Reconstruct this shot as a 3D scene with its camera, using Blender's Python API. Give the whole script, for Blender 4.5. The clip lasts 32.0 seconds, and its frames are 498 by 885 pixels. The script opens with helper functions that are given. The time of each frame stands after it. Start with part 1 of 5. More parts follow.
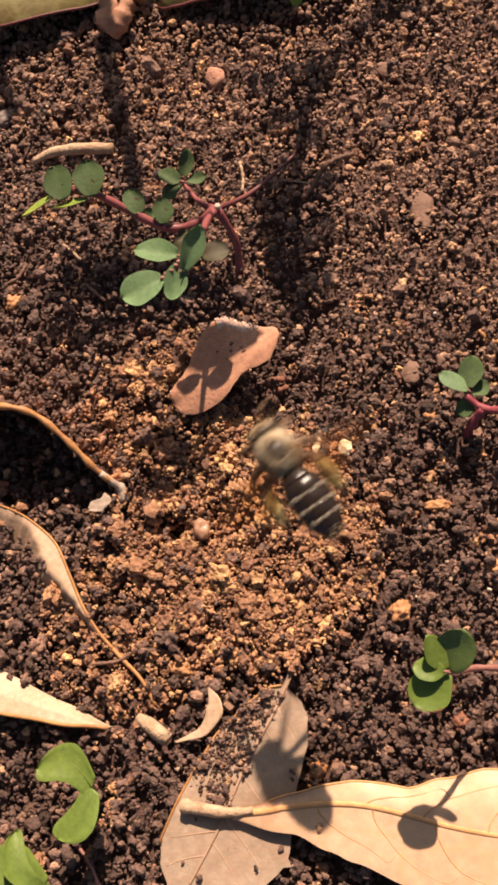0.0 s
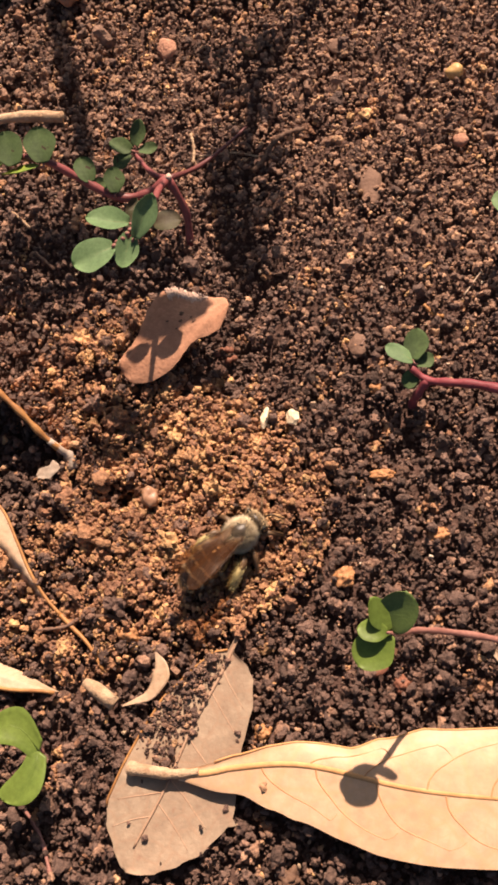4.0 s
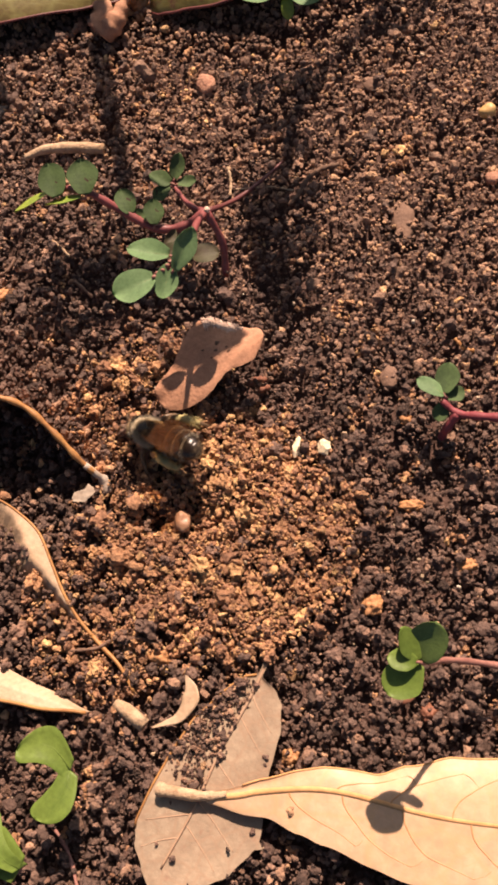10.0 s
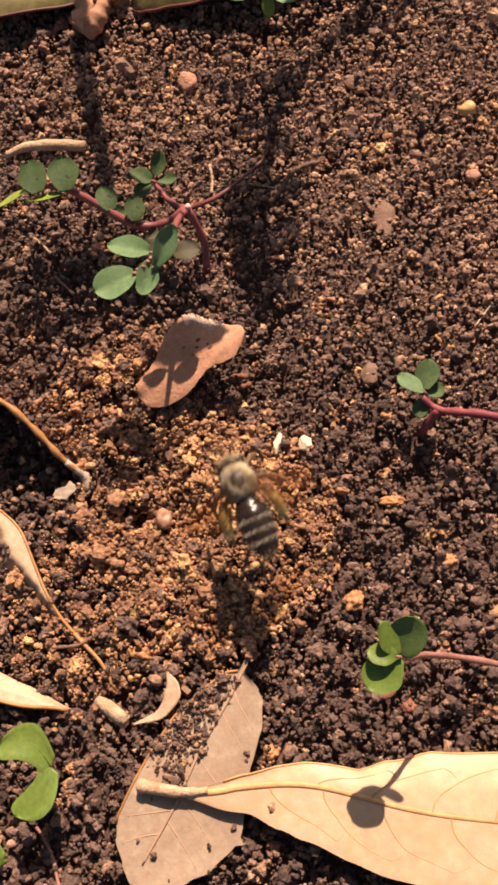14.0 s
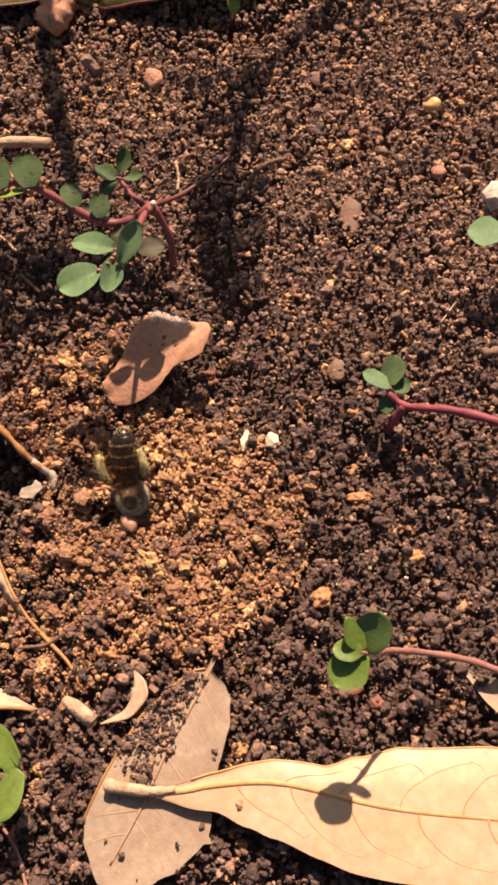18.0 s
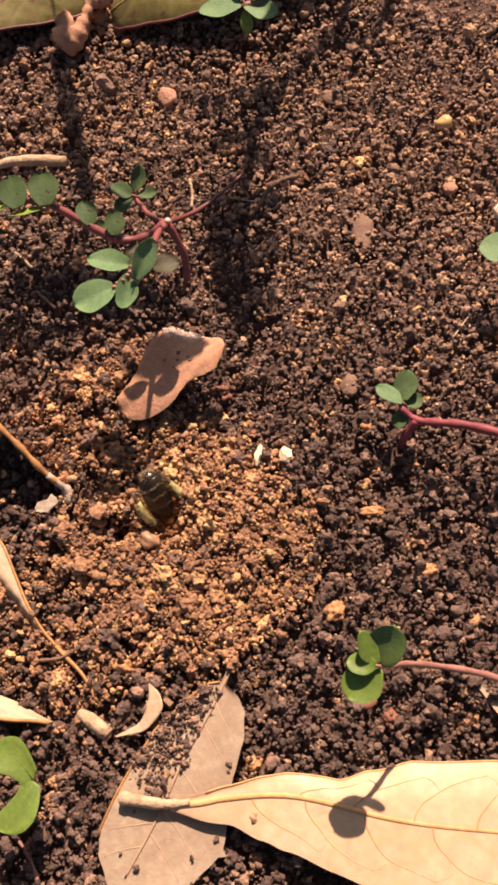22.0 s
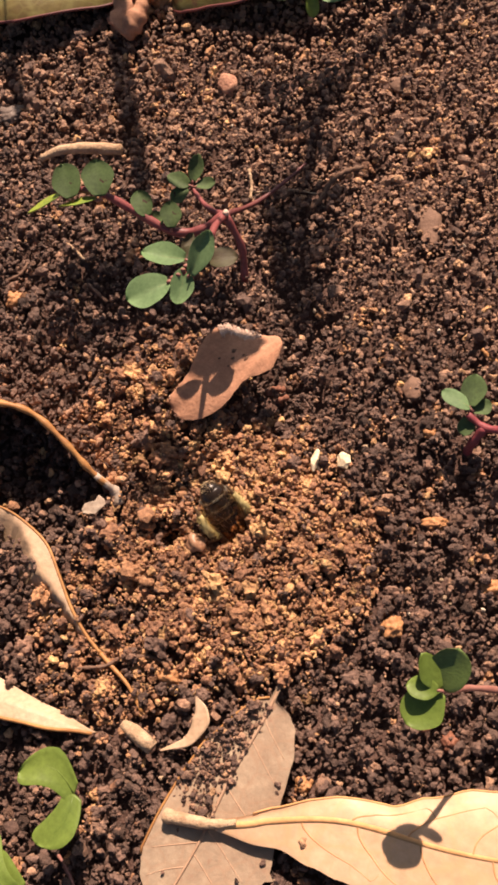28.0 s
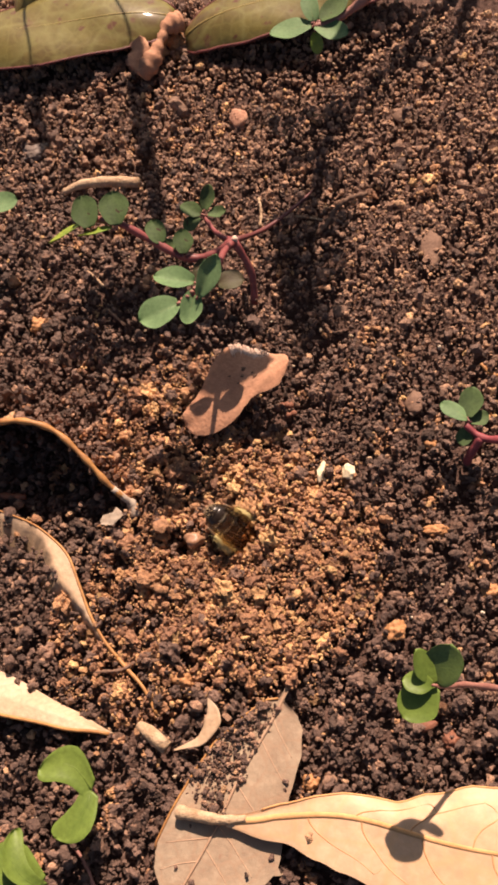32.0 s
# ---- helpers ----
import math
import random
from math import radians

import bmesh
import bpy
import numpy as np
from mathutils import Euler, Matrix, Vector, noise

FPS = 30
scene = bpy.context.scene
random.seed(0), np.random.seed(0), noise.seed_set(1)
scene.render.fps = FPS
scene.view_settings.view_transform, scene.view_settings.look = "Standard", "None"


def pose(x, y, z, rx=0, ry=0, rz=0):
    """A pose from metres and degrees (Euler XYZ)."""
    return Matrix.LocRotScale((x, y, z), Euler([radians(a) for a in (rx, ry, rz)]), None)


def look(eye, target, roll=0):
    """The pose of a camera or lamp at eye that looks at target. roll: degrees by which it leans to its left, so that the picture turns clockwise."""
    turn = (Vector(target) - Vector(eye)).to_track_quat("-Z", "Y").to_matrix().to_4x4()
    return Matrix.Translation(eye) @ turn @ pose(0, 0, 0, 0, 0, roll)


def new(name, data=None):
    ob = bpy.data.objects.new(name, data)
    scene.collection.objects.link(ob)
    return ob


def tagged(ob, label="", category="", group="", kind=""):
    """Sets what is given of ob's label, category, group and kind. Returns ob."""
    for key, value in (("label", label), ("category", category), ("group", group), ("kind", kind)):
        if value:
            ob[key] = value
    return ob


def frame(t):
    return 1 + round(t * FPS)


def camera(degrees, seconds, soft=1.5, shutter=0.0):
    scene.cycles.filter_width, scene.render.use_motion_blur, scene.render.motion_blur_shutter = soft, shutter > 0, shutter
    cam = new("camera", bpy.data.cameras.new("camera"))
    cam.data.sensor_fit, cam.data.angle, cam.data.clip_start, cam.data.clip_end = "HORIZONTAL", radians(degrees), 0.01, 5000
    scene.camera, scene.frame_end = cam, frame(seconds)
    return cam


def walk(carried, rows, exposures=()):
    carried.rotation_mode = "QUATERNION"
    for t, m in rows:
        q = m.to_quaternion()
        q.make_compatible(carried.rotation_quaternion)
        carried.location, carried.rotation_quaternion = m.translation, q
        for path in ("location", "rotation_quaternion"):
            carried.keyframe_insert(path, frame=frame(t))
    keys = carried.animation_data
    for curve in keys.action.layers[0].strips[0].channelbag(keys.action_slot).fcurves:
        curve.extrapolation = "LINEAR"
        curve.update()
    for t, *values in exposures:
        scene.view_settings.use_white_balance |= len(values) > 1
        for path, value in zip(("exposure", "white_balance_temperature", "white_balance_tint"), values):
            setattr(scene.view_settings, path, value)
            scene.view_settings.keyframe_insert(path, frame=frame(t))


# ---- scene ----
# Everything is laid out in millimetres and multiplied by MM.
MM = 0.001
cam = camera(27.49, 32.0, soft=3.1, shutter=0.35)
PATH = [
    (0.0, 1.96, -30.32, 102.83, 16.827, 12.547, -0.791), (0.5, 1.41, -30.44, 102.36, 16.829, 12.082, -0.454), (1.0, 1.26, -31.03, 103.47, 16.684, 11.636, -0.433),
    (1.5, 1.39, -31.57, 103.58, 16.493, 11.044, -0.524), (2.0, 0.54, -31.64, 103.94, 16.475, 10.701, -0.528), (2.5, 0.95, -32.05, 104.23, 16.443, 10.449, -0.509),
    (3.0, 1.45, -32.26, 103.83, 16.27, 9.903, -0.742), (3.5, 1.31, -32.2, 103.67, 15.981, 9.448, -0.994), (5.5, 1.48, -33.01, 104.99, 15.854, 8.641, -1.261),
    (6.0, 1.66, -33.19, 105.39, 15.785, 8.321, -1.386), (6.5, 2.33, -33.55, 105.53, 15.899, 8.282, -1.547), (7.0, 1.82, -33.47, 106.53, 16.076, 8.153, -1.598),
    (7.5, 1.93, -33.5, 105.86, 16.013, 8.139, -1.724), (8.0, 2.08, -33.34, 105.68, 15.79, 8.104, -1.819), (8.5, 1.05, -32.29, 105.41, 15.633, 8.274, -1.593),
    (9.0, 0.6, -32.17, 105.18, 15.594, 8.721, -0.755), (9.5, 0.23, -31.91, 105.38, 15.536, 8.979, -0.529), (10.0, -0.11, -32.01, 106.4, 17.235, 9.678, 0.233),
    (10.5, -0.21, -31.87, 106.12, 17.578, 9.824, 0.439), (11.0, -0.08, -31.76, 106.1, 17.46, 9.818, 0.35), (11.5, 0.39, -31.86, 106.06, 17.309, 9.799, 0.237),
    (12.0, -0.06, -32.05, 105.73, 17.407, 9.581, 0.221), (12.5, 0.09, -31.92, 106.09, 17.264, 9.541, 0.25), (13.0, 0.05, -31.91, 106.05, 17.137, 9.163, 0.105),
    (13.5, 0.64, -32.32, 106.07, 17.198, 9.165, -0.028), (14.0, 0.55, -32.53, 106.3, 17.249, 9.032, -0.092), (14.5, 1.04, -32.81, 106.52, 17.241, 8.925, -0.179),
    (16.5, 1.59, -32.66, 106.14, 17.138, 8.17, -0.697), (17.0, 1.74, -32.73, 105.96, 17.115, 8.089, -0.718), (17.5, 1.64, -32.73, 105.82, 17.184, 8.065, -0.759),
    (18.0, 1.83, -32.73, 105.72, 17.139, 8.038, -0.808), (18.5, 2.17, -32.64, 105.72, 17.12, 8.097, -0.858), (19.0, 2.22, -32.78, 105.74, 17.146, 8.04, -0.937),
    (19.5, 2.03, -32.7, 105.8, 17.147, 7.969, -1.001), (20.0, 2.12, -32.88, 105.76, 17.318, 8.144, -0.992), (20.5, 1.22, -32.66, 106.22, 17.543, 8.24, -0.834),
    (21.0, 1.32, -32.76, 106.31, 17.623, 8.184, -0.683), (21.5, 1.74, -32.76, 106.17, 17.672, 8.201, -0.685), (22.0, 1.61, -32.95, 106.59, 17.954, 8.615, -0.668),
    (22.5, 1.57, -32.46, 105.81, 18.266, 9.526, -0.356), (23.0, 1.64, -32.09, 105.19, 18.834, 11.259, 0.634), (23.5, 0.96, -31.63, 104.8, 18.852, 11.7, 1.175),
    (24.0, -0.08, -30.63, 103.27, 18.165, 11.824, 1.871), (24.5, 0.17, -30.61, 103.11, 18.165, 11.665, 1.72), (25.0, 0.21, -30.19, 102.79, 18.19, 11.717, 1.693),
    (25.5, 0.37, -30.34, 102.75, 18.074, 11.546, 1.631), (26.0, 0.03, -30.41, 102.82, 18.127, 11.418, 1.708), (26.5, 0.04, -30.06, 102.39, 17.846, 11.109, 1.659),
    (28.5, -0.01, -30.2, 102.53, 17.792, 10.71, 1.398), (29.0, -0.12, -29.97, 102.28, 17.816, 10.657, 1.422), (29.5, 0.19, -30.02, 102.22, 17.715, 10.7, 1.419),
    (30.0, 0.65, -29.95, 102.06, 17.695, 10.737, 1.302), (30.5, 0.24, -30.21, 102.45, 17.757, 10.736, 1.355), (31.0, 0.49, -30.35, 102.31, 18.11, 11.474, 1.536),
    (31.5, 1.66, -31.2, 102.6, 18.405, 11.716, 1.519), (32.0, 4.38, -33.97, 105.82, 19.832, 13.151, 1.627),
]
ROWS = [(r[0], pose(r[1] * MM, r[2] * MM, r[3] * MM, r[4], r[5], r[6])) for r in PATH]
walk(cam, ROWS, [(t, stops, 7600, 10) for t, stops in ((0, 0.95), (10, 0.95), (17, 1.03), (22, 1.06), (26, 1.02), (30, 0.92), (32, 0.92))])

# ---- world, sun, exposure ----
SUN_TO = Vector((2.6, 12.5, 12.0)).normalized()
world = bpy.data.worlds.new("world")
scene.world = world
world.use_nodes = True
sky = world.node_tree.nodes.new("ShaderNodeTexSky")
sky.sky_type, sky.sun_disc = "NISHITA", False
sky.sun_elevation = math.asin(SUN_TO.z)
sky.sun_rotation = math.atan2(SUN_TO.x, SUN_TO.y)
sky.air_density, sky.dust_density, sky.altitude = 0.5, 2.2, 500
back = world.node_tree.nodes["Background"]
back.inputs["Strength"].default_value = 0.058
world.node_tree.links.new(sky.outputs[0], back.inputs[0])
sun = new("sun", bpy.data.lights.new("sun", "SUN"))
sun.data.energy, sun.data.angle, sun.data.color = 4.9, radians(0.7), (1.0, 0.81, 0.74)
sun.matrix_world = look(SUN_TO * 3, (0, 0, 0))


# ---- materials ----
def nodes_of(name):
    m = bpy.data.materials.new(name)
    m.use_nodes = True
    nt = m.node_tree
    return m, nt, nt.nodes["Principled BSDF"], nt.nodes, nt.links


def ramp_node(nt, stops):
    r = nt.nodes.new("ShaderNodeValToRGB")
    el = r.color_ramp.elements
    while len(el) < len(stops):
        el.new(0.5)
    for e, (p, c) in zip(el, stops):
        e.position, e.color = p, (*c, 1)
    return r


def noise_node(nt, scale, detail=4, rough=0.55, coord="Object"):
    tc = nt.nodes.new("ShaderNodeTexCoord")
    n = nt.nodes.new("ShaderNodeTexNoise")
    n.inputs["Scale"].default_value, n.inputs["Detail"].default_value, n.inputs["Roughness"].default_value = scale, detail, rough
    nt.links.new(tc.outputs[coord], n.inputs["Vector"])
    return n


def add_bump(nt, bsdf, height_socket, strength, dist):
    b = nt.nodes.new("ShaderNodeBump")
    b.inputs["Strength"].default_value, b.inputs["Distance"].default_value = strength, dist
    nt.links.new(height_socket, b.inputs["Height"])
    nt.links.new(b.outputs[0], bsdf.inputs["Normal"])


def mix_node(nt, fac, a, b, kind="MIX"):
    m = nt.nodes.new("ShaderNodeMix")
    m.data_type, m.blend_type = "RGBA", kind
    for sock, v in ((m.inputs["Factor"], fac), (m.inputs["A"], a), (m.inputs["B"], b)):
        if isinstance(v, (int, float)):
            sock.default_value = v
        elif isinstance(v, tuple):
            sock.default_value = (*v, 1)
        else:
            nt.links.new(v, sock)
    return m.outputs["Result"]


def grain_material(name, stops, rough=0.72, spec=0.4, single=False):
    """Crumbs: one tone a crumb, mottled, with a fine rough relief."""
    m, nt, bsdf, ns, ln = nodes_of(name)
    r = ramp_node(nt, stops)
    if single:
        ln.new(ns.new("ShaderNodeObjectInfo").outputs["Random"], r.inputs[0])
    else:
        ln.new(ns.new("ShaderNodeNewGeometry").outputs["Random Per Island"], r.inputs[0])
    n = noise_node(nt, 1900, 5, 0.65)
    r2 = ramp_node(nt, [(0.3, (0.55, 0.55, 0.55)), (0.7, (1.3, 1.27, 1.22))])
    ln.new(n.outputs["Fac"], r2.inputs[0])
    drift = noise_node(nt, 330, 3, 0.6, "Generated" if single else "Object")
    r3 = ramp_node(nt, [(0.34, (0.72, 0.70, 0.70)), (0.66, (1.25, 1.26, 1.24))])
    ln.new(drift.outputs["Fac"], r3.inputs[0])
    tone = mix_node(nt, 1.0, r.outputs[0], r2.outputs[0], "MULTIPLY")
    ln.new(mix_node(nt, 1.0, tone, r3.outputs[0], "MULTIPLY"), bsdf.inputs["Base Color"])
    bsdf.inputs["Roughness"].default_value = rough
    bsdf.inputs["Specular IOR Level"].default_value = spec
    n2 = noise_node(nt, 3300, 4, 0.7)
    add_bump(nt, bsdf, n2.outputs["Fac"], 1.0, 0.0003)
    return m


def organic(name, base, dark, scale, rough=0.6, spec=0.35, trans=0.0, bump=0.4, bscale=2500, bdist=0.00012, spots=None, coat=0.0, net=None):
    """Leaf, bark or stone: two tones at two scales, fine relief, some light passing through thin tissue."""
    m, nt, bsdf, ns, ln = nodes_of(name)
    n = noise_node(nt, scale, 4, 0.6)
    r = ramp_node(nt, [(0.32, dark), (0.62, base)])
    ln.new(n.outputs["Fac"], r.inputs[0])
    col = r.outputs[0]
    fine = noise_node(nt, scale * 7, 3, 0.6)
    rf = ramp_node(nt, [(0.3, (0.82, 0.82, 0.82)), (0.7, (1.1, 1.1, 1.1))])
    ln.new(fine.outputs["Fac"], rf.inputs[0])
    col = mix_node(nt, 1.0, col, rf.outputs[0], "MULTIPLY")
    if spots:
        colour, sscale, lo, hi = spots
        ns2 = noise_node(nt, sscale, 3, 0.5)
        rs = ramp_node(nt, [(lo, (0, 0, 0)), (hi, (1, 1, 1))])
        ln.new(ns2.outputs["Fac"], rs.inputs[0])
        col = mix_node(nt, rs.outputs[0], col, colour)
    if net:
        tone, nscale = net
        tc = ns.new("ShaderNodeTexCoord")
        wob = noise_node(nt, nscale * 0.8, 2)
        shift = ns.new("ShaderNodeVectorMath")
        shift.operation = "MULTIPLY_ADD"
        shift.inputs[1].default_value = (0.6 / nscale,) * 3
        ln.new(wob.outputs["Color"], shift.inputs[0])
        ln.new(tc.outputs["Object"], shift.inputs[2])
        for k, w in ((1.0, 0.5), (3.1, 0.28)):
            vo = ns.new("ShaderNodeTexVoronoi")
            vo.feature = "DISTANCE_TO_EDGE"
            vo.inputs["Scale"].default_value = nscale * k
            ln.new(shift.outputs[0], vo.inputs["Vector"])
            rv = ramp_node(nt, [(0.0, (w, w, w)), (0.09, (0, 0, 0))])
            ln.new(vo.outputs["Distance"], rv.inputs[0])
            col = mix_node(nt, rv.outputs[0], col, tone)
    ln.new(col, bsdf.inputs["Base Color"])
    bsdf.inputs["Roughness"].default_value = rough
    bsdf.inputs["Specular IOR Level"].default_value = spec
    bsdf.inputs["Coat Weight"].default_value = coat
    bsdf.inputs["Coat Roughness"].default_value = 0.12
    if trans:
        tr = ns.new("ShaderNodeBsdfTranslucent")
        ln.new(col, tr.inputs["Color"])
        mx = ns.new("ShaderNodeMixShader")
        mx.inputs[0].default_value = trans
        out = ns["Material Output"]
        ln.new(bsdf.outputs[0], mx.inputs[1])
        ln.new(tr.outputs[0], mx.inputs[2])
        ln.new(mx.outputs[0], out.inputs["Surface"])
    nb = noise_node(nt, bscale, 4, 0.6)
    add_bump(nt, bsdf, nb.outputs["Fac"], bump, bdist)
    return m


SOIL_TONES = [(0.0, (0.086, 0.053, 0.042)), (0.5, (0.145, 0.089, 0.071)), (0.9, (0.198, 0.121, 0.094)), (1.0, (0.3, 0.174, 0.124))]
CLAY_TONES = [(0.0, (0.165, 0.082, 0.053)), (0.3, (0.335, 0.17, 0.1)), (0.75, (0.505, 0.27, 0.141)), (1.0, (0.68, 0.425, 0.205))]
SOIL = grain_material("soil_crumbs", SOIL_TONES)
DRY = grain_material("dry_soil", [(0.0, (0.195, 0.118, 0.087)), (0.5, (0.325, 0.191, 0.131)), (0.88, (0.43, 0.254, 0.17)), (1.0, (0.62, 0.375, 0.21))])
CLAY = grain_material("clay_crumbs", CLAY_TONES)
SOILLUMP = grain_material("soil_lump", SOIL_TONES, single=True)
CLAYLUMP = grain_material("clay_lump", CLAY_TONES, single=True)
GRIT = grain_material("pale_grit", [(0.0, (0.32, 0.24, 0.16)), (0.6, (0.55, 0.4, 0.27)), (1.0, (0.72, 0.62, 0.5))], 0.45)
SHEET = organic("soil_sheet", (0.12, 0.07, 0.056), (0.065, 0.038, 0.03), 900, 0.9, 0.2, bump=1.0, bscale=900, bdist=0.0008)
TAN = organic("tan_dead_leaf", (0.66, 0.44, 0.285), (0.595, 0.37, 0.222), 90, 0.5, 0.35, trans=0.12, bump=0.25, bscale=1500, net=((0.62, 0.38, 0.2), 210))
TANVEIN = organic("tan_leaf_vein", (0.56, 0.31, 0.15), (0.48, 0.25, 0.115), 300, 0.6)
TANRIB = organic("tan_leaf_rib", (0.62, 0.345, 0.16), (0.52, 0.27, 0.115), 200, 0.75, 0.15)
GREY = organic("greybrown_dead_leaf", (0.4, 0.3, 0.21), (0.312, 0.22, 0.152), 160, 0.7, 0.25, trans=0.08, bump=0.5, bscale=2600, spots=((0.3, 0.19, 0.13), 900, 0.62, 0.75), net=((0.36, 0.23, 0.15), 420))
GREYRIB = organic("greybrown_leaf_rib", (0.46, 0.3, 0.2), (0.36, 0.22, 0.14), 300, 0.7)
BROWN = organic("pinkbrown_dead_leaf", (0.47, 0.245, 0.152), (0.38, 0.19, 0.115), 200, 0.75, 0.2, bump=0.7, bscale=3000, bdist=0.00013)
TORN = organic("torn_pale_edge", (0.7, 0.52, 0.42), (0.52, 0.33, 0.24), 1400, 0.8, bump=1.0, bdist=0.0003)
RIM = organic("orange_leaf_rim", (0.5, 0.25, 0.09), (0.3, 0.13, 0.05), 300, 0.5, trans=0.1)
PALE = organic("pale_dry_leaf", (0.58, 0.41, 0.275), (0.47, 0.315, 0.195), 250, 0.55, trans=0.1)
GREEN = organic("spurge_green", (0.15, 0.25, 0.11), (0.115, 0.2, 0.088), 400, 0.6, 0.25, trans=0.2, bump=0.2)
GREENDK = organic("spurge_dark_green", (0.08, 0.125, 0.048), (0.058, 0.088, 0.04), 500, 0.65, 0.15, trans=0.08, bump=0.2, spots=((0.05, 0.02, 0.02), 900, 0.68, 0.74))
# brownish leaf green, with the shade on these leaves put into the colour
OLIVE = organic("shaded_brownish_green", (0.072, 0.068, 0.034), (0.062, 0.045, 0.026), 400, 0.6, 0.25, trans=0.1)
OLIVEG = organic("shaded_green", (0.14, 0.21, 0.06), (0.10, 0.155, 0.045), 400, 0.5, trans=0.2)
SEEDG = organic("seedling_green", (0.19, 0.275, 0.055), (0.135, 0.21, 0.04), 300, 0.45, 0.35, trans=0.3, bump=0.2)
YELG = organic("yellowing_green", (0.26, 0.33, 0.05), (0.14, 0.24, 0.05), 400, 0.5, trans=0.15)
STEM = organic("red_stem", (0.25, 0.068, 0.066), (0.155, 0.042, 0.04), 400, 0.5, 0.4, bump=0.3)
STEMRD = organic("crimson_stem", (0.27, 0.06, 0.068), (0.18, 0.036, 0.044), 400, 0.55, 0.3, bump=0.4)
# stem red darkened for a branch in shade; also the dark red leaf margins
STEMDK = organic("dark_and_shaded_red", (0.16, 0.045, 0.04), (0.1, 0.03, 0.03), 400, 0.5, 0.4, bump=0.3)
STEMPK = organic("pink_stem", (0.34, 0.16, 0.125), (0.23, 0.095, 0.075), 400, 0.55)
GLOSSY = organic("glossy_olive_leaf", (0.16, 0.13, 0.038), (0.115, 0.074, 0.03), 130, 0.5, 0.2, trans=0.12, bump=0.3, bscale=500, bdist=0.0003, spots=((0.12, 0.05, 0.03), 420, 0.62, 0.68), coat=0.5, net=((0.22, 0.2, 0.07), 160))
TWIG = organic("dry_twig", (0.52, 0.37, 0.24), (0.34, 0.21, 0.125), 700, 0.8, 0.2, bump=1.0, bscale=1500, bdist=0.0003)
PAPER = organic("papery_scrap", (0.45, 0.36, 0.275), (0.32, 0.235, 0.17), 900, 0.7, bump=0.5)
STALKW = organic("grey_stalk", (0.5, 0.42, 0.34), (0.33, 0.25, 0.19), 700, 0.7, bump=0.6)
STONEPK = organic("pink_stone", (0.5, 0.27, 0.18), (0.33, 0.16, 0.11), 900, 0.8, 0.15, bump=1.0, bdist=0.0003)
STONEBE = organic("amber_brown_stone", (0.4, 0.23, 0.14), (0.26, 0.13, 0.075), 700, 0.4, bump=0.4)
STONEYL = organic("yellow_stone", (0.58, 0.38, 0.16), (0.45, 0.26, 0.1), 500, 0.45, bump=0.4)
STONEOR = organic("orange_stone", (0.5, 0.25, 0.115), (0.36, 0.165, 0.07), 600, 0.7, bump=0.8)
STONERD = organic("red_stone", (0.27, 0.11, 0.065), (0.17, 0.065, 0.04), 600, 0.7, bump=0.8)
STONEFL = organic("dusty_stone", (0.22, 0.13, 0.09), (0.145, 0.083, 0.058), 700, 0.85, bump=0.9)
RIBG = organic("leaf_midrib", (0.2, 0.24, 0.1), (0.15, 0.17, 0.075), 400, 0.6)
RIBO = organic("olive_midrib", (0.26, 0.21, 0.06), (0.2, 0.13, 0.05), 400, 0.4)
GRITM = organic("pale_fibre", (0.5, 0.38, 0.27), (0.4, 0.28, 0.2), 400, 0.6)
STONEPL = organic("pale_stone", (0.62, 0.52, 0.42), (0.42, 0.32, 0.25), 900, 0.6, bump=0.9)
STONEWH = organic("white_stone", (0.8, 0.68, 0.48), (0.62, 0.48, 0.3), 600, 0.5, bump=0.5)
STONEBR = organic("brown_stone", (0.17, 0.095, 0.06), (0.11, 0.06, 0.04), 600, 0.75, bump=0.8)
STONEGR = organic("grey_stone", (0.19, 0.145, 0.12), (0.12, 0.085, 0.07), 600, 0.6, bump=0.8)


# ---- helpers for shapes ----
def part(name, bm, material, parent=None, label=""):
    me = bpy.data.meshes.new(name)
    bm.to_mesh(me)
    bm.free()
    me.materials.append(material)
    me.polygons.foreach_set("use_smooth", [True] * len(me.polygons))
    ob = new(name, me)
    ob.parent = parent
    if label:
        ob["label"] = label
    return ob


def thing(name, label, category, at=(0, 0, 0), turn=(0, 0, 0), group=""):
    e = new(name)
    e.empty_display_size = 0.002
    e.matrix_world = pose(at[0] * MM, at[1] * MM, at[2] * MM, *turn)
    return tagged(e, label, category, group)


def tube(path, radii, segs=8, bm=None):
    """A closed tube along points in mm, with a radius at each."""
    bm = bm or bmesh.new()
    pts = [Vector(p) * MM for p in path]
    rings = []
    for i, p in enumerate(pts):
        d = (pts[min(i + 1, len(pts) - 1)] - pts[max(i - 1, 0)]).normalized()
        side = d.cross(Vector((0.13, 0.21, 1))).normalized()
        up = side.cross(d)
        r = radii[i] * MM if hasattr(radii, "__len__") else radii * MM
        rings.append([bm.verts.new(p + r * (math.cos(a) * side + math.sin(a) * up)) for a in [math.tau * k / segs for k in range(segs)]])
    for a, b in zip(rings, rings[1:]):
        for k in range(segs):
            bm.faces.new((a[k], a[(k + 1) % segs], b[(k + 1) % segs], b[k]))
    bm.faces.new(rings[0][::-1])
    bm.faces.new(rings[-1])
    bmesh.ops.recalc_face_normals(bm, faces=bm.faces)
    return bm


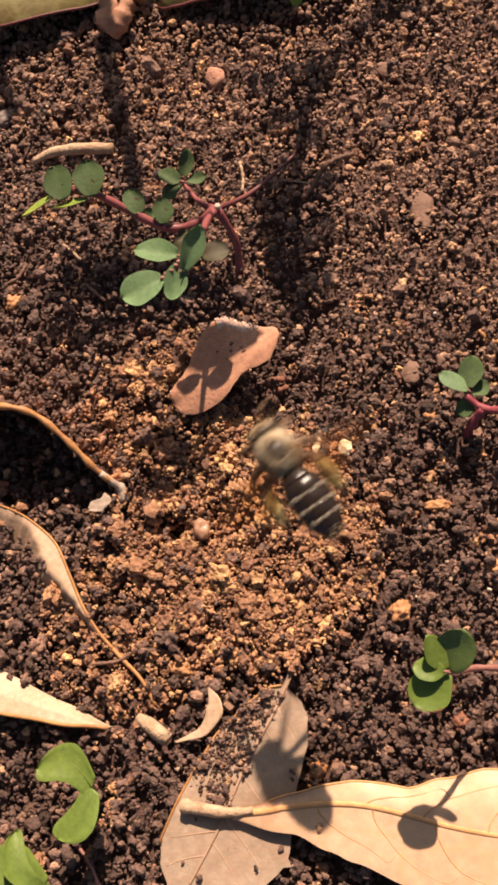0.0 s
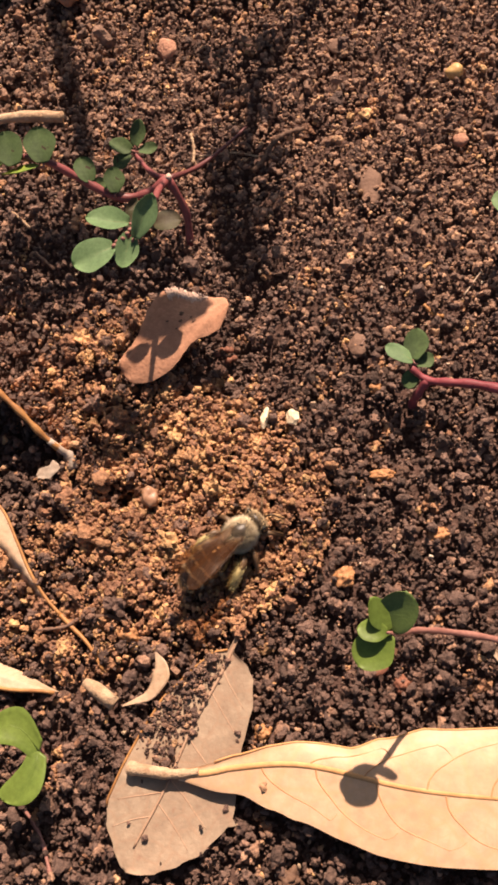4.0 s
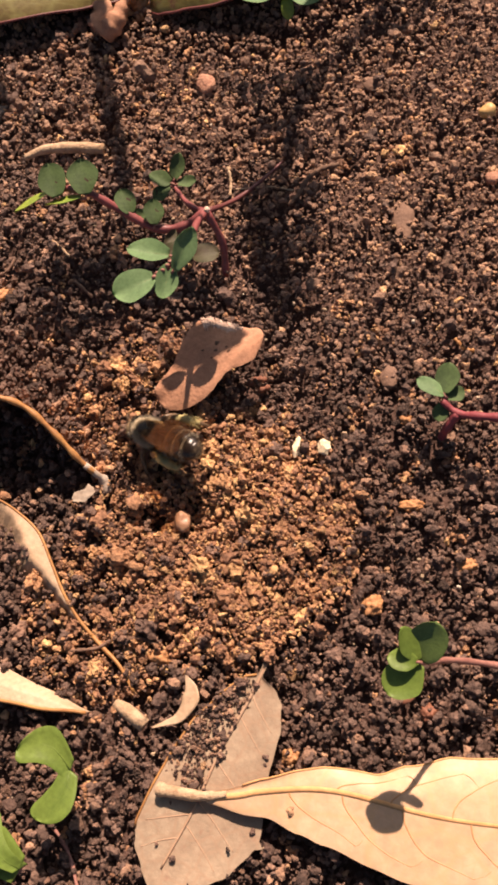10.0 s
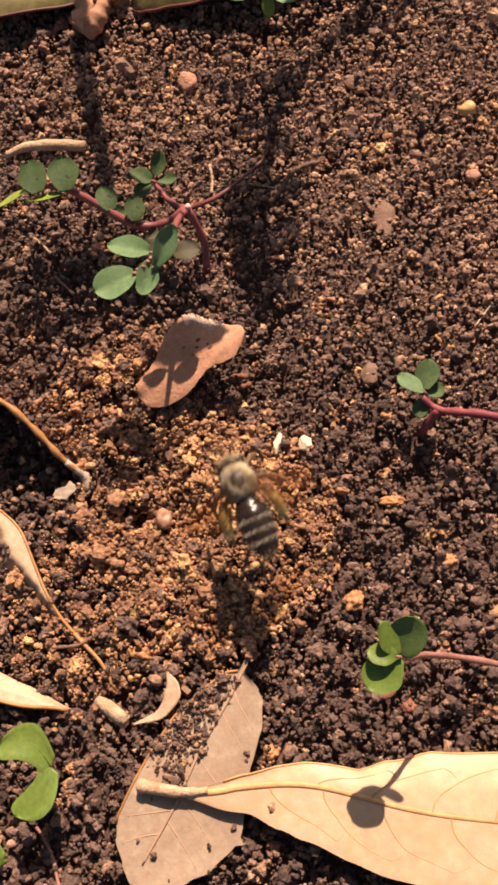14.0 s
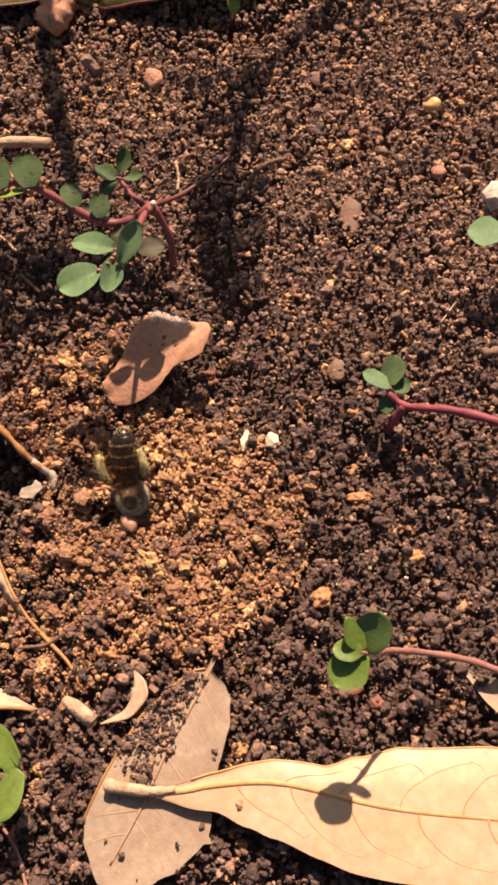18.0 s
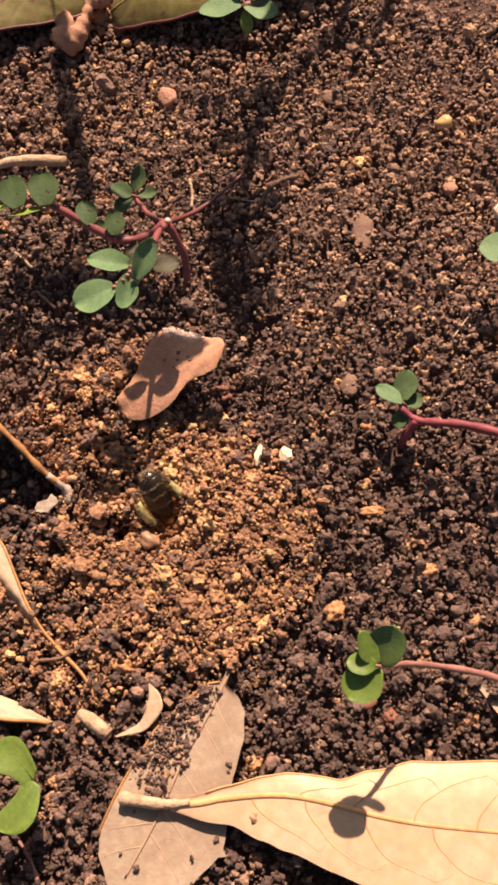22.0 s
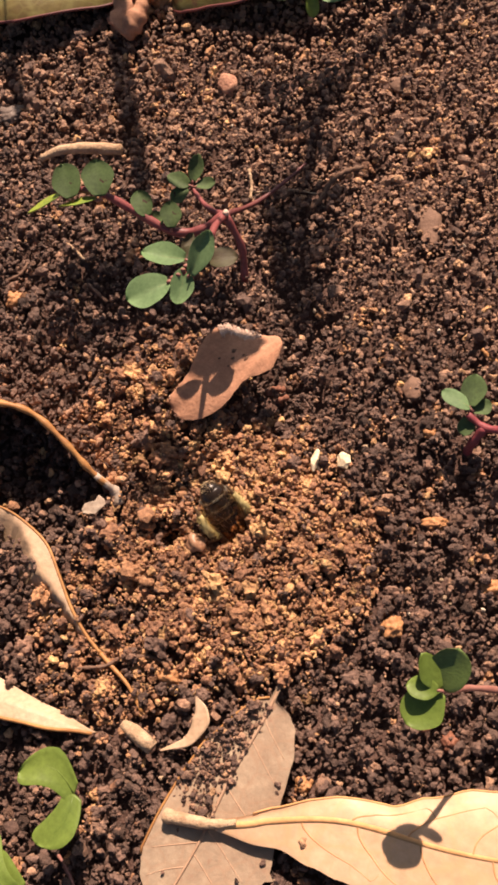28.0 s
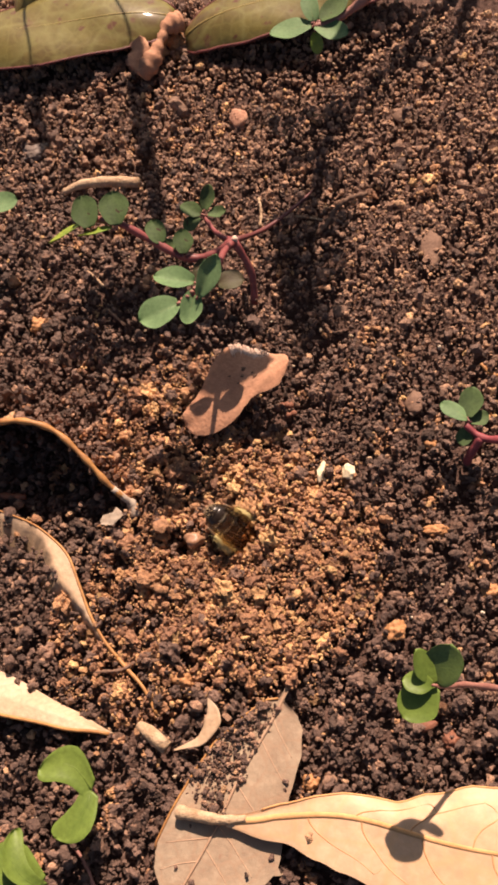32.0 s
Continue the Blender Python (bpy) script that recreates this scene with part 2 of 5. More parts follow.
def smooth_path(ctrl, n=16):
    """Points on a Catmull-Rom curve through ctrl."""
    c = [Vector(p) for p in ctrl]
    c = [c[0] * 2 - c[1]] + c + [c[-1] * 2 - c[-2]]
    out = []
    for i in range(1, len(c) - 2):
        for k in range(n):
            t = k / n
            a, b, d, e = c[i - 1], c[i], c[i + 1], c[i + 2]
            out.append(0.5 * ((2 * b) + (d - a) * t + (2 * a - 5 * b + 4 * d - e) * t * t + (3 * b - a - 3 * d + e) * t ** 3))
    out.append(c[-2])
    return out


def blade(length, half, nx=36, ny=10, bend=0.0, cup=0.0, lift=None, thick=0.22, skew=None):
    """A leaf blade from (0, 0) along +x, mm. half(s): half width at s in 0..1 (or a pair, one a side);
    bend: sideways bow of the midrib; cup: how far the sides rise; lift(s, t): further height."""
    bm = bmesh.new()
    layers = []
    for dz in (thick / 2, -thick / 2):
        grid = []
        for i in range(nx + 1):
            s = i / nx
            h = half(s)
            hl, hr = h if isinstance(h, tuple) else (h, h)
            row = []
            for j in range(ny + 1):
                t = 2 * j / ny - 1
                w = t * (hl if t > 0 else hr)
                z = cup * t * t * (hl + hr) / 2 + (lift(s, t) if lift else 0.0)
                edge = 1.0 if abs(t) < 0.99 else 0.3
                row.append(bm.verts.new(Vector((s * length, w + bend * math.sin(math.pi * s), z + dz * edge)) * MM))
            grid.append(row)
        layers.append(grid)
    top, bot = layers
    sides = []
    for i in range(nx):
        for j in range(ny):
            bm.faces.new((top[i][j], top[i + 1][j], top[i + 1][j + 1], top[i][j + 1]))
            bm.faces.new((bot[i][j], bot[i][j + 1], bot[i + 1][j + 1], bot[i + 1][j]))
        for j in (0, ny):
            sides.append(bm.faces.new((top[i][j], bot[i][j], bot[i + 1][j], top[i + 1][j])))
    for i in (0, nx):
        for j in range(ny):
            bm.faces.new((top[i][j], top[i][j + 1], bot[i][j + 1], bot[i][j]))
    bmesh.ops.remove_doubles(bm, verts=bm.verts, dist=1e-7)
    bmesh.ops.recalc_face_normals(bm, faces=bm.faces)
    for f in sides:
        if f.is_valid:
            for e in f.edges:
                e.smooth = False
    return bm


def pebble(rx, ry, rz, seed, rough=0.16, subdiv=3):
    """A lumpy stone, mm, resting on z = 0 by a quarter of its height sunk in."""
    bm = bmesh.new()
    bmesh.ops.create_icosphere(bm, subdivisions=subdiv, radius=1)
    off = Vector((seed * 3.7, seed * 1.3, seed * 2.1))
    for v in bm.verts:
        n = noise.noise(v.co * 1.1 + off) * 1.6 + noise.noise(v.co * 3.0 + off) * 0.6
        d = v.co * (1 + rough * n)
        v.co = Vector((d.x * rx, d.y * ry, d.z * rz + rz * 0.5)) * MM
    return bm


# ---- ground ----
rng = np.random.default_rng(7)
WAVES = [(rng.uniform(0, math.tau), rng.uniform(0, math.tau), rng.uniform(9, 26), rng.uniform(0.5, 1.0)) for _ in range(14)]
FINE = [(rng.uniform(0, math.tau), rng.uniform(0, math.tau), rng.uniform(3, 7), rng.uniform(0.5, 1.0)) for _ in range(14)]


def waves(table, x, y):
    return sum(a * np.sin((np.cos(d) * x + np.sin(d) * y) * math.tau / w + p) for d, p, w, a in table)


def bump_at(x, y, cx, cy, rx, ry):
    return np.exp(-(((x - cx) / rx) ** 2 + ((y - cy) / ry) ** 2))


def ground_z(x, y):
    """Height of the soil in mm."""
    z = 0.13 * waves(WAVES, x, y) + 0.09 * waves(FINE, x, y)
    # the spoil heap, the burrow's hole, a dent where leaf shadow falls, hollows under the curled leaf, the big leaf and
    # the folded one; those by the folded and pointed leaves are sunk to deepen shade
    z = z + 0.9 * bump_at(x, y, -15, -4, 6, 6) - 1.2 * bump_at(x, y, -27.0, -0.9, 2.4, 2.6) - 1.5 * bump_at(x, y, -23.6, -6.6, 2.2, 2.2) - 3.4 * bump_at(x, y, -29.2, -7.2, 1.6, 1.2)
    z = z - 2.0 * bump_at(x, y, -46, 1, 6, 5) - 0.8 * bump_at(x, y, -5, -47, 12, 6) - 1.5 * bump_at(x, y, -18.5, 8, 4, 3) - 1.0 * bump_at(x, y, -43, -35, 8, 4) - 0.8 * bump_at(x, y, -33, -40, 5, 6)
    # soil banked against the buried leaf
    z = z + 0.8 * bump_at(x, y, -47.5, -13.5, 6.5, 6)
    return z


def clay_share(x, y):
    """Share of orange clay crumbs that the bee has thrown up round its burrow."""
    n = 0.045 * waves(FINE, x + 40, y - 20) + 0.02 * waves(FINE, 2.1 * x, 2.1 * y)
    d = np.hypot((x + 21) / np.where(x < -21, 16.5, 14.6), (y + 9.5) / np.where(y > -9.5, 13.6, 13.6)) + n
    core = 0.84 * np.clip((1.12 - d) / 0.24, 0, 1)
    arm = 0.72 * np.clip((1.35 - np.hypot((x + 30) / 7.5, (y - 5) / 10.5) - n) / 0.5, 0, 1)
    low = 0.7 * np.clip((1.3 - np.hypot((x + 32) / 10, (y + 17) / 9) - n) / 0.4, 0, 1)
    specks = np.clip(0.03 + 0.055 * waves(FINE, 0.8 * x + 7, 0.8 * y), 0.012, 0.13)
    # fewer clay crumbs: dark soil painted in for leaf shadow and hollow shade
    shade_cut = 1 - 0.6 * bump_at(x, y, -27.0, -1.2, 2.6, 2.8) - 0.75 * bump_at(x, y, -31.0, -16.0, 1.8, 1.6) - 0.9 * bump_at(x, y, -29.2, -7.2, 1.6, 1.2)
    return np.maximum(np.maximum(core, arm), np.maximum(low, specks)) * shade_cut


def sheet_mesh(name, verts, faces, material):
    me = bpy.data.meshes.new(name)
    n, f = len(verts), len(faces)
    k = faces.shape[1]
    me.vertices.add(n)
    me.vertices.foreach_set("co", np.ascontiguousarray(verts, np.float32).ravel())
    me.loops.add(f * k)
    me.loops.foreach_set("vertex_index", np.ascontiguousarray(faces, np.int32).ravel())
    me.polygons.add(f)
    me.polygons.foreach_set("loop_start", np.arange(0, f * k, k, dtype=np.int32))
    me.polygons.foreach_set("use_smooth", np.ones(f, bool))
    me.materials.append(material)
    me.update(calc_edges=True)
    me.validate()
    return new(name, me)


def build_ground():
    # one sheet: fine within the plot, wider and wider rings of it out to the horizon
    xs = np.concatenate([[-60000, -6000, -800, -200, -110], np.arange(-70, 32.1, 0.5), [80, 180, 800, 6000, 60000]])
    ys = np.concatenate([[-60000, -6000, -800, -200, -100], np.arange(-58, 88.1, 0.5), [140, 220, 800, 6000, 60000]])
    X, Y = np.meshgrid(xs, ys, indexing="ij")
    rough = np.random.default_rng(3).uniform(-0.3, 0.3, X.shape)
    Z = ground_z(X, Y) - 1.35 + 0.7 * rough
    far = (np.abs(X + 18) > 70) | (np.abs(Y - 15) > 95)
    Z = np.where(far, -1.0, Z)
    v = np.stack([X, Y, Z], -1).reshape(-1, 3) * MM
    ny = len(ys)
    i, j = np.meshgrid(np.arange(len(xs) - 1), np.arange(ny - 1), indexing="ij")
    a = (i * ny + j).ravel()
    f = np.stack([a, a + ny, a + ny + 1, a + 1], -1)
    g = sheet_mesh("ground", v, f, SHEET)
    return tagged(g, "dark brown crumbly soil under loose crumbs", "ground", kind="structure")


def crumb_shapes(count, subdiv, seed, lobes, reach=(0.3, 0.72), knob=(0.32, 0.58), core=0.45):
    """Crumbs stuck together from a few round lobes, so that they look knobbly."""
    out = []
    g = np.random.default_rng(int(seed))
    for k in range(count):
        bm = bmesh.new()
        bmesh.ops.create_icosphere(bm, subdivisions=subdiv, radius=1)
        d = np.array([v.co[:] for v in bm.verts])
        d /= np.linalg.norm(d, axis=1)[:, None]
        r = np.full(len(d), core)
        for _ in range(lobes):
            c = g.normal(0, 1, 3)
            c = c / np.linalg.norm(c) * g.uniform(*reach)
            q = g.uniform(*knob)
            b = d @ c
            disc = b * b - c @ c + q * q
            r = np.maximum(r, np.where(disc > 0, b + np.sqrt(np.maximum(disc, 0)), 0))
        off = Vector((seed + k * 5.1, k * 2.3, k * 7.7))
        r = r * np.array([1 + 0.2 * noise.noise(Vector(p) * 2.6 + off) + 0.16 * noise.noise(Vector(p) * 6.5 + off) for p in d])
        out.append((d * r[:, None], np.array([[v.index for v in f.verts] for f in bm.faces])))
        bm.free()
    return out


def scatter(name, x, y, r, shapes, material, label, lift=0.15, seed=1, floor=-9.0, raised=0.0):
    """Many crumbs in one mesh, each turned and squashed by chance."""
    g = np.random.default_rng(seed)
    n = len(x)
    z = np.maximum(ground_z(x, y), floor) + r * g.uniform(-0.25, lift * 2 + 0.25, n) + raised
    ang = g.uniform(0, math.tau, (n, 3))
    sq = g.uniform(0.75, 1.2, (n, 3))
    pick = g.integers(0, len(shapes), n)
    vs, fs, base = [], [], 0
    for k, (sv, sf) in enumerate(shapes):
        m = np.nonzero(pick == k)[0]
        if not len(m):
            continue
        c, s = np.cos(ang[m]), np.sin(ang[m])
        v = sv[None] * sq[m][:, None]
        for a, (p, q) in enumerate(((0, 1), (1, 2), (0, 2))):
            vp, vq = v[:, :, p].copy(), v[:, :, q].copy()
            v[:, :, p] = c[:, a, None] * vp - s[:, a, None] * vq
            v[:, :, q] = s[:, a, None] * vp + c[:, a, None] * vq
        v = v * r[m, None, None] + np.stack([x[m], y[m], z[m]], -1)[:, None]
        vs.append(v.reshape(-1, 3))
        fs.append((sf[None] + (base + np.arange(len(m)) * len(sv))[:, None, None]).reshape(-1, sf.shape[1]))
        base += len(m) * len(sv)
    ob = sheet_mesh(name, np.concatenate(vs) * MM, np.concatenate(fs), material)
    return tagged(ob, label, "soil", kind="stuff")


def spread(g, step, jitter=0.62):
    """Points strewn over the ground within the camera's view, which widens away from the lower edge."""
    gx, gy = np.meshgrid(np.arange(-66, 25, step), np.arange(-51, 78, step), indexing="ij")
    x, y = [(v + g.uniform(-jitter, jitter, v.shape) * step).ravel() for v in (gx, gy)]
    inside = (x > -50 - 0.122 * (y + 43)) & (x < 14.5 + 0.09 * (y + 48)) & (y < 62.5 - 0.26 * x)
    return x[inside], y[inside]


def clods(x, y, cell, seed):
    """For each point its nearest clod: the way to the clod's middle, the distance, and the clod's number by chance."""
    i0, j0 = np.floor(x / cell), np.floor(y / cell)
    best = np.full(x.shape, 1e9)
    out = [np.zeros_like(x) for _ in range(3)]
    for di in (-1, 0, 1):
        for dj in (-1, 0, 1):
            i, j = i0 + di, j0 + dj
            h = [np.modf(np.abs(np.sin(i * a + j * b + seed) * 43758.5453))[0] for a, b in ((12.9898, 78.233), (39.346, 11.135), (73.156, 52.235))]
            dx, dy = (i + h[0]) * cell - x, (j + h[1]) * cell - y
            d = np.hypot(dx, dy)
            m = d < best
            best = np.where(m, d, best)
            for k, v in enumerate((dx, dy, h[2])):
                out[k] = np.where(m, v, out[k])
    return out[0], out[1], best, out[2]


def lone_lumps(name, x, y, r, shapes, material, g):
    """Lumps of soil that could be picked up one by one, pieces of the ground."""
    meshes = []
    for v, f in shapes[:8]:
        me = bpy.data.meshes.new(name)
        me.from_pydata(v.tolist(), [], f.tolist())
        me.materials.append(material)
        me.polygons.foreach_set("use_smooth", [False] * len(f))
        meshes.append(me)
    for k in range(len(x)):
        ob = new(name, meshes[k % len(meshes)])
        ob.parent = GROUND
        z = float(ground_z(x[k], y[k])) + r[k] * g.uniform(0.0, 0.5)
        a = [g.uniform(0, 360) for _ in range(3)]
        ob.matrix_basis = pose(x[k] * MM, y[k] * MM, z * MM, *a) @ Matrix.Diagonal((r[k] * MM * g.uniform(0.85, 1.2), r[k] * MM * g.uniform(0.85, 1.2), r[k] * MM * g.uniform(0.75, 1.05), 1))


def build_crumbs():
    g = np.random.default_rng(11)
    fine_s, mid_s, big_s = crumb_shapes(10, 1, 1, 2), crumb_shapes(18, 2, 20, 5), crumb_shapes(16, 3, 50, 26, (0.5, 0.75), (0.18, 0.36), 0.66)
    for size, step, mean, spr, shapes, up in (("fines", 0.58, -1.3, 0.25, fine_s, 0.4), ("crumbs", 0.66, -1.03, 0.33, mid_s, 0.3), ("lumps", 2.3, -0.6, 0.22, big_s, 0.25)):
        x, y = spread(g, step, 0.62 if size != "lumps" else 1.0)
        n = len(x)
        cdx, cdy, cd, chance = clods(x, y, 2.1, 3.0)
        hump = 0
        if size != "lumps":
            # crumbs stick together in clods with gaps between
            pull = np.where(clay_share(x, y) > 0.3, 0.26, 0.16)
            x, y = x + pull * cdx, y + pull * cdy
            hump = 1.05 * (1 - (cd / 1.2) ** 2).clip(-0.45, 1) * (0.35 + 0.9 * chance) * np.clip(1 - (y - 4 + 0.4 * (x + 15)) / 40, 0.35, 1)
        if size == "fines":
            hump = 0.45 * hump - 0.05
        roll = np.where(g.uniform(0, 1, n) < 0.7, chance, g.uniform(0, 1, n))
        # patches of coarse and of fine tilth
        coarse = np.clip(0.5 + 0.16 * waves(FINE, x * 1.4 + 9, y * 1.4), 0, 1) * np.where(y > 12, 0.6, 1.0)
        r = np.exp(g.normal(mean, spr, n)) * (0.82 + 0.36 * coarse) * np.where((y < -18) | (x < -30), 1.14, 1.0) * np.where(clay_share(x, y) > 0.3, 0.86, 1.0)
        keep = g.uniform(0, 1, n) < (0.15 + 0.75 * coarse if size == "lumps" else 1.0)
        la, ls = -0.466 * (x + 16.1) - 0.885 * (y + 22.4), 0.885 * (x + 16.1) - 0.466 * (y + 22.4)
        # nothing coarse under the oval leaf
        under = (la > 1.5) & (la < 24) & (ls < 6) & (-ls < np.interp(la, (2.5, 6, 9.4, 13, 24), (0.9, 2.7, 3.8, 4.1, 3.0)))
        keep = keep & ~(under & (size == "lumps"))
        hump = hump if size == "lumps" else np.where(under, -0.9, hump)
        clay = keep & (roll < clay_share(x, y))
        # below y -18 fewer light crumbs stand in for the deeper shade there
        pale = keep & ~clay & (g.uniform(0, 1, n) < np.clip(np.where(y < -18, 0.04, 0.09) + 0.8 * np.clip((y - 8 + 0.55 * (x + 10)) / 25, 0, 1) + 0.08 * waves(FINE, x, y + 30), 0.03, 0.96))
        dark = keep & ~clay & ~pale
        for kind, m, mat, text in (("soil", dark, SOIL, "dark brown %s of loose garden soil"), ("clay", clay, CLAY, "orange clay %s heaped round the bee burrow"), ("dry_soil", pale, DRY, "dry light brown %s of fine soil")):
            if size == "lumps" and kind != "dry_soil":
                pick = np.nonzero(m & (np.abs(y + 8) < 34) & (np.abs(x + 20) < 30))[0][:280]
                lone_lumps(kind + "_lump", x[pick], y[pick], r[pick], big_s, CLAYLUMP if kind == "clay" else SOILLUMP, g)
                m = m.copy()
                m[pick] = False
            if not m.any():
                continue
            ob = scatter(kind + "_" + size, x[m], y[m], r[m], shapes, mat, text % size, up, seed=len(kind) + len(size), raised=hump if size == "lumps" else hump[m])
            ob.data.polygons.foreach_set("use_smooth", np.zeros(len(ob.data.polygons), bool))
    # small grains that cling to the clods
    k = 5000
    x, y = g.uniform(-42, -4, k), g.uniform(-26, 14, k)
    cdx, cdy, cd, chance = clods(x, y, 2.4, 3.0)
    m = chance < clay_share(x, y)
    scatter("clay_grains", (x + 0.3 * cdx)[m], (y + 0.3 * cdy)[m], np.exp(g.normal(-1.45, 0.25, k))[m], fine_s, CLAY, "fine orange clay grains clinging to the clods", 0.9, seed=14, raised=(0.35 + 0.6 * (1 - (cd / 1.3) ** 2).clip(-0.2, 1) * (0.4 + 0.9 * chance))[m])
    k = 4600
    a, q = g.uniform(0, math.tau, k), np.sqrt(g.uniform(0, 1, k))
    x, y = -19.5 + 13 * q * np.cos(a), -9 + 12.5 * q * np.sin(a)
    m = g.uniform(0, 1, k) < clay_share(x, y)
    ob = scatter("clay_spoil", x[m], y[m], np.exp(g.normal(-1.12, 0.3, k))[m], mid_s, CLAY, "loose orange clay spoil thrown up by the bee", 0.8, seed=9)
    ob.data.polygons.foreach_set("use_smooth", np.zeros(len(ob.data.polygons), bool))
    # knobbly clods of clay, and darker ones of soil among them
    clod_s = crumb_shapes(14, 3, 70, 30, (0.62, 0.9), (0.16, 0.36), 0.62)
    for kind, k, mat, text, seed in (("clay_clods", 1500, CLAY, "knobbly orange clay clods heaped round the bee burrow", 21), ("soil_clods", 330, SOIL, "dark brown clods mixed into the clay spoil", 22)):
        x, y = g.uniform(-44, -5, k), g.uniform(-25, 15, k)
        patch = 0.6 + 0.28 * waves(FINE, 1.3 * x + 21, 1.3 * y - 8)
        m = (g.uniform(0, 1, k) < clay_share(x, y) * np.clip(patch, 0.1, 1)) & (clay_share(x, y) > 0.2)
        m &= (np.hypot(x + 24.5, y + 6.0) > 3.4) & (np.hypot(x + 29.2, y + 7.2) > 2.0)
        ob = scatter(kind, x[m], y[m], np.exp(g.normal(-0.42, 0.25, k))[m], clod_s, mat, text, 0.3, seed=seed)
        ob.data.polygons.foreach_set("use_smooth", np.zeros(len(ob.data.polygons), bool))
    # crumbs that lie on the grey oval leaf, from its buried margin to the midrib, and a few strewn singly
    k = 1500
    a, b = g.uniform(2.6, 15.6, k), g.uniform(0, 1, k)
    edge = np.interp(a, (2.5, 6, 9.4, 13, 16), (1.3, 3.1, 4.2, 4.5, 4.6))
    side = -edge * (1 - b) + 0.25 * b + 0.2 * g.normal(0, 1, k)
    m = g.uniform(0, 1, k) < np.clip(0.95 - 0.75 * b, 0.1, 1) * np.clip(0.45 + 0.05 * a, 0, 1) * np.clip((16 - a) / 2.5, 0, 1)
    lone_a = np.array([17.0, 21.5, 21.0, 22.8, 8.6, 9.2, 18.0])
    lone_s = np.array([-2.2, 0.6, -1.6, 3.0, 4.3, 4.6, 5.0])
    a, side = np.append(a[m], lone_a), np.append(side[m], lone_s)
    size = np.append(np.exp(g.normal(-1.65, 0.42, int(m.sum()))), g.uniform(0.25, 0.52, len(lone_a)))
    x, y = -16.1 - 0.466 * a + 0.885 * side, -22.4 - 0.885 * a - 0.466 * side
    half = np.append(g.uniform(0, 1, int(m.sum())) < 0.62, lone_a > 0)
    ob = scatter("soil_on_leaf", x[half], y[half], size[half], mid_s, SOIL, "dark soil crumbs lying on the grey dead leaf", 0.35, seed=10, floor=1.25)
    ob.data.polygons.foreach_set("use_smooth", np.zeros(len(ob.data.polygons), bool))
    ob = scatter("dry_soil_on_leaf", x[~half], y[~half], size[~half], mid_s, DRY, "light brown soil crumbs lying on the grey dead leaf", 0.35, seed=12, floor=1.25)
    ob.data.polygons.foreach_set("use_smooth", np.zeros(len(ob.data.polygons), bool))
    k = 420
    scatter("pale_grit", g.uniform(-62, 24, k), g.uniform(-52, 79, k), np.exp(g.normal(-1.5, 0.3, k)), mid_s, GRIT, "tiny pale grains of grit on the soil", 1.2, seed=6)


GROUND = build_ground()
build_crumbs()


# ---- leaves, stems and plants ----
def profile(*pts):
    """Half widths (left, right) at stations along a blade."""
    s, a, b = [p[0] for p in pts], [p[1] for p in pts], [p[2] for p in pts]

    def half(u):
        k = max(i for i in range(len(s)) if s[i] <= u + 1e-9)
        if k == len(s) - 1:
            return a[-1], b[-1]
        t = (u - s[k]) / (s[k + 1] - s[k])
        t = 0.35 * t + 0.65 * t * t * (3 - 2 * t)
        return a[k] + (a[k + 1] - a[k]) * t, b[k] + (b[k + 1] - b[k]) * t
    return half


def vein(parent, pts, r0, r1, material, name="vein"):
    p = smooth_path(pts, 5)
    return part(name, tube(p, [r0 + (r1 - r0) * i / (len(p) - 1) for i in range(len(p))], 6), material, parent)


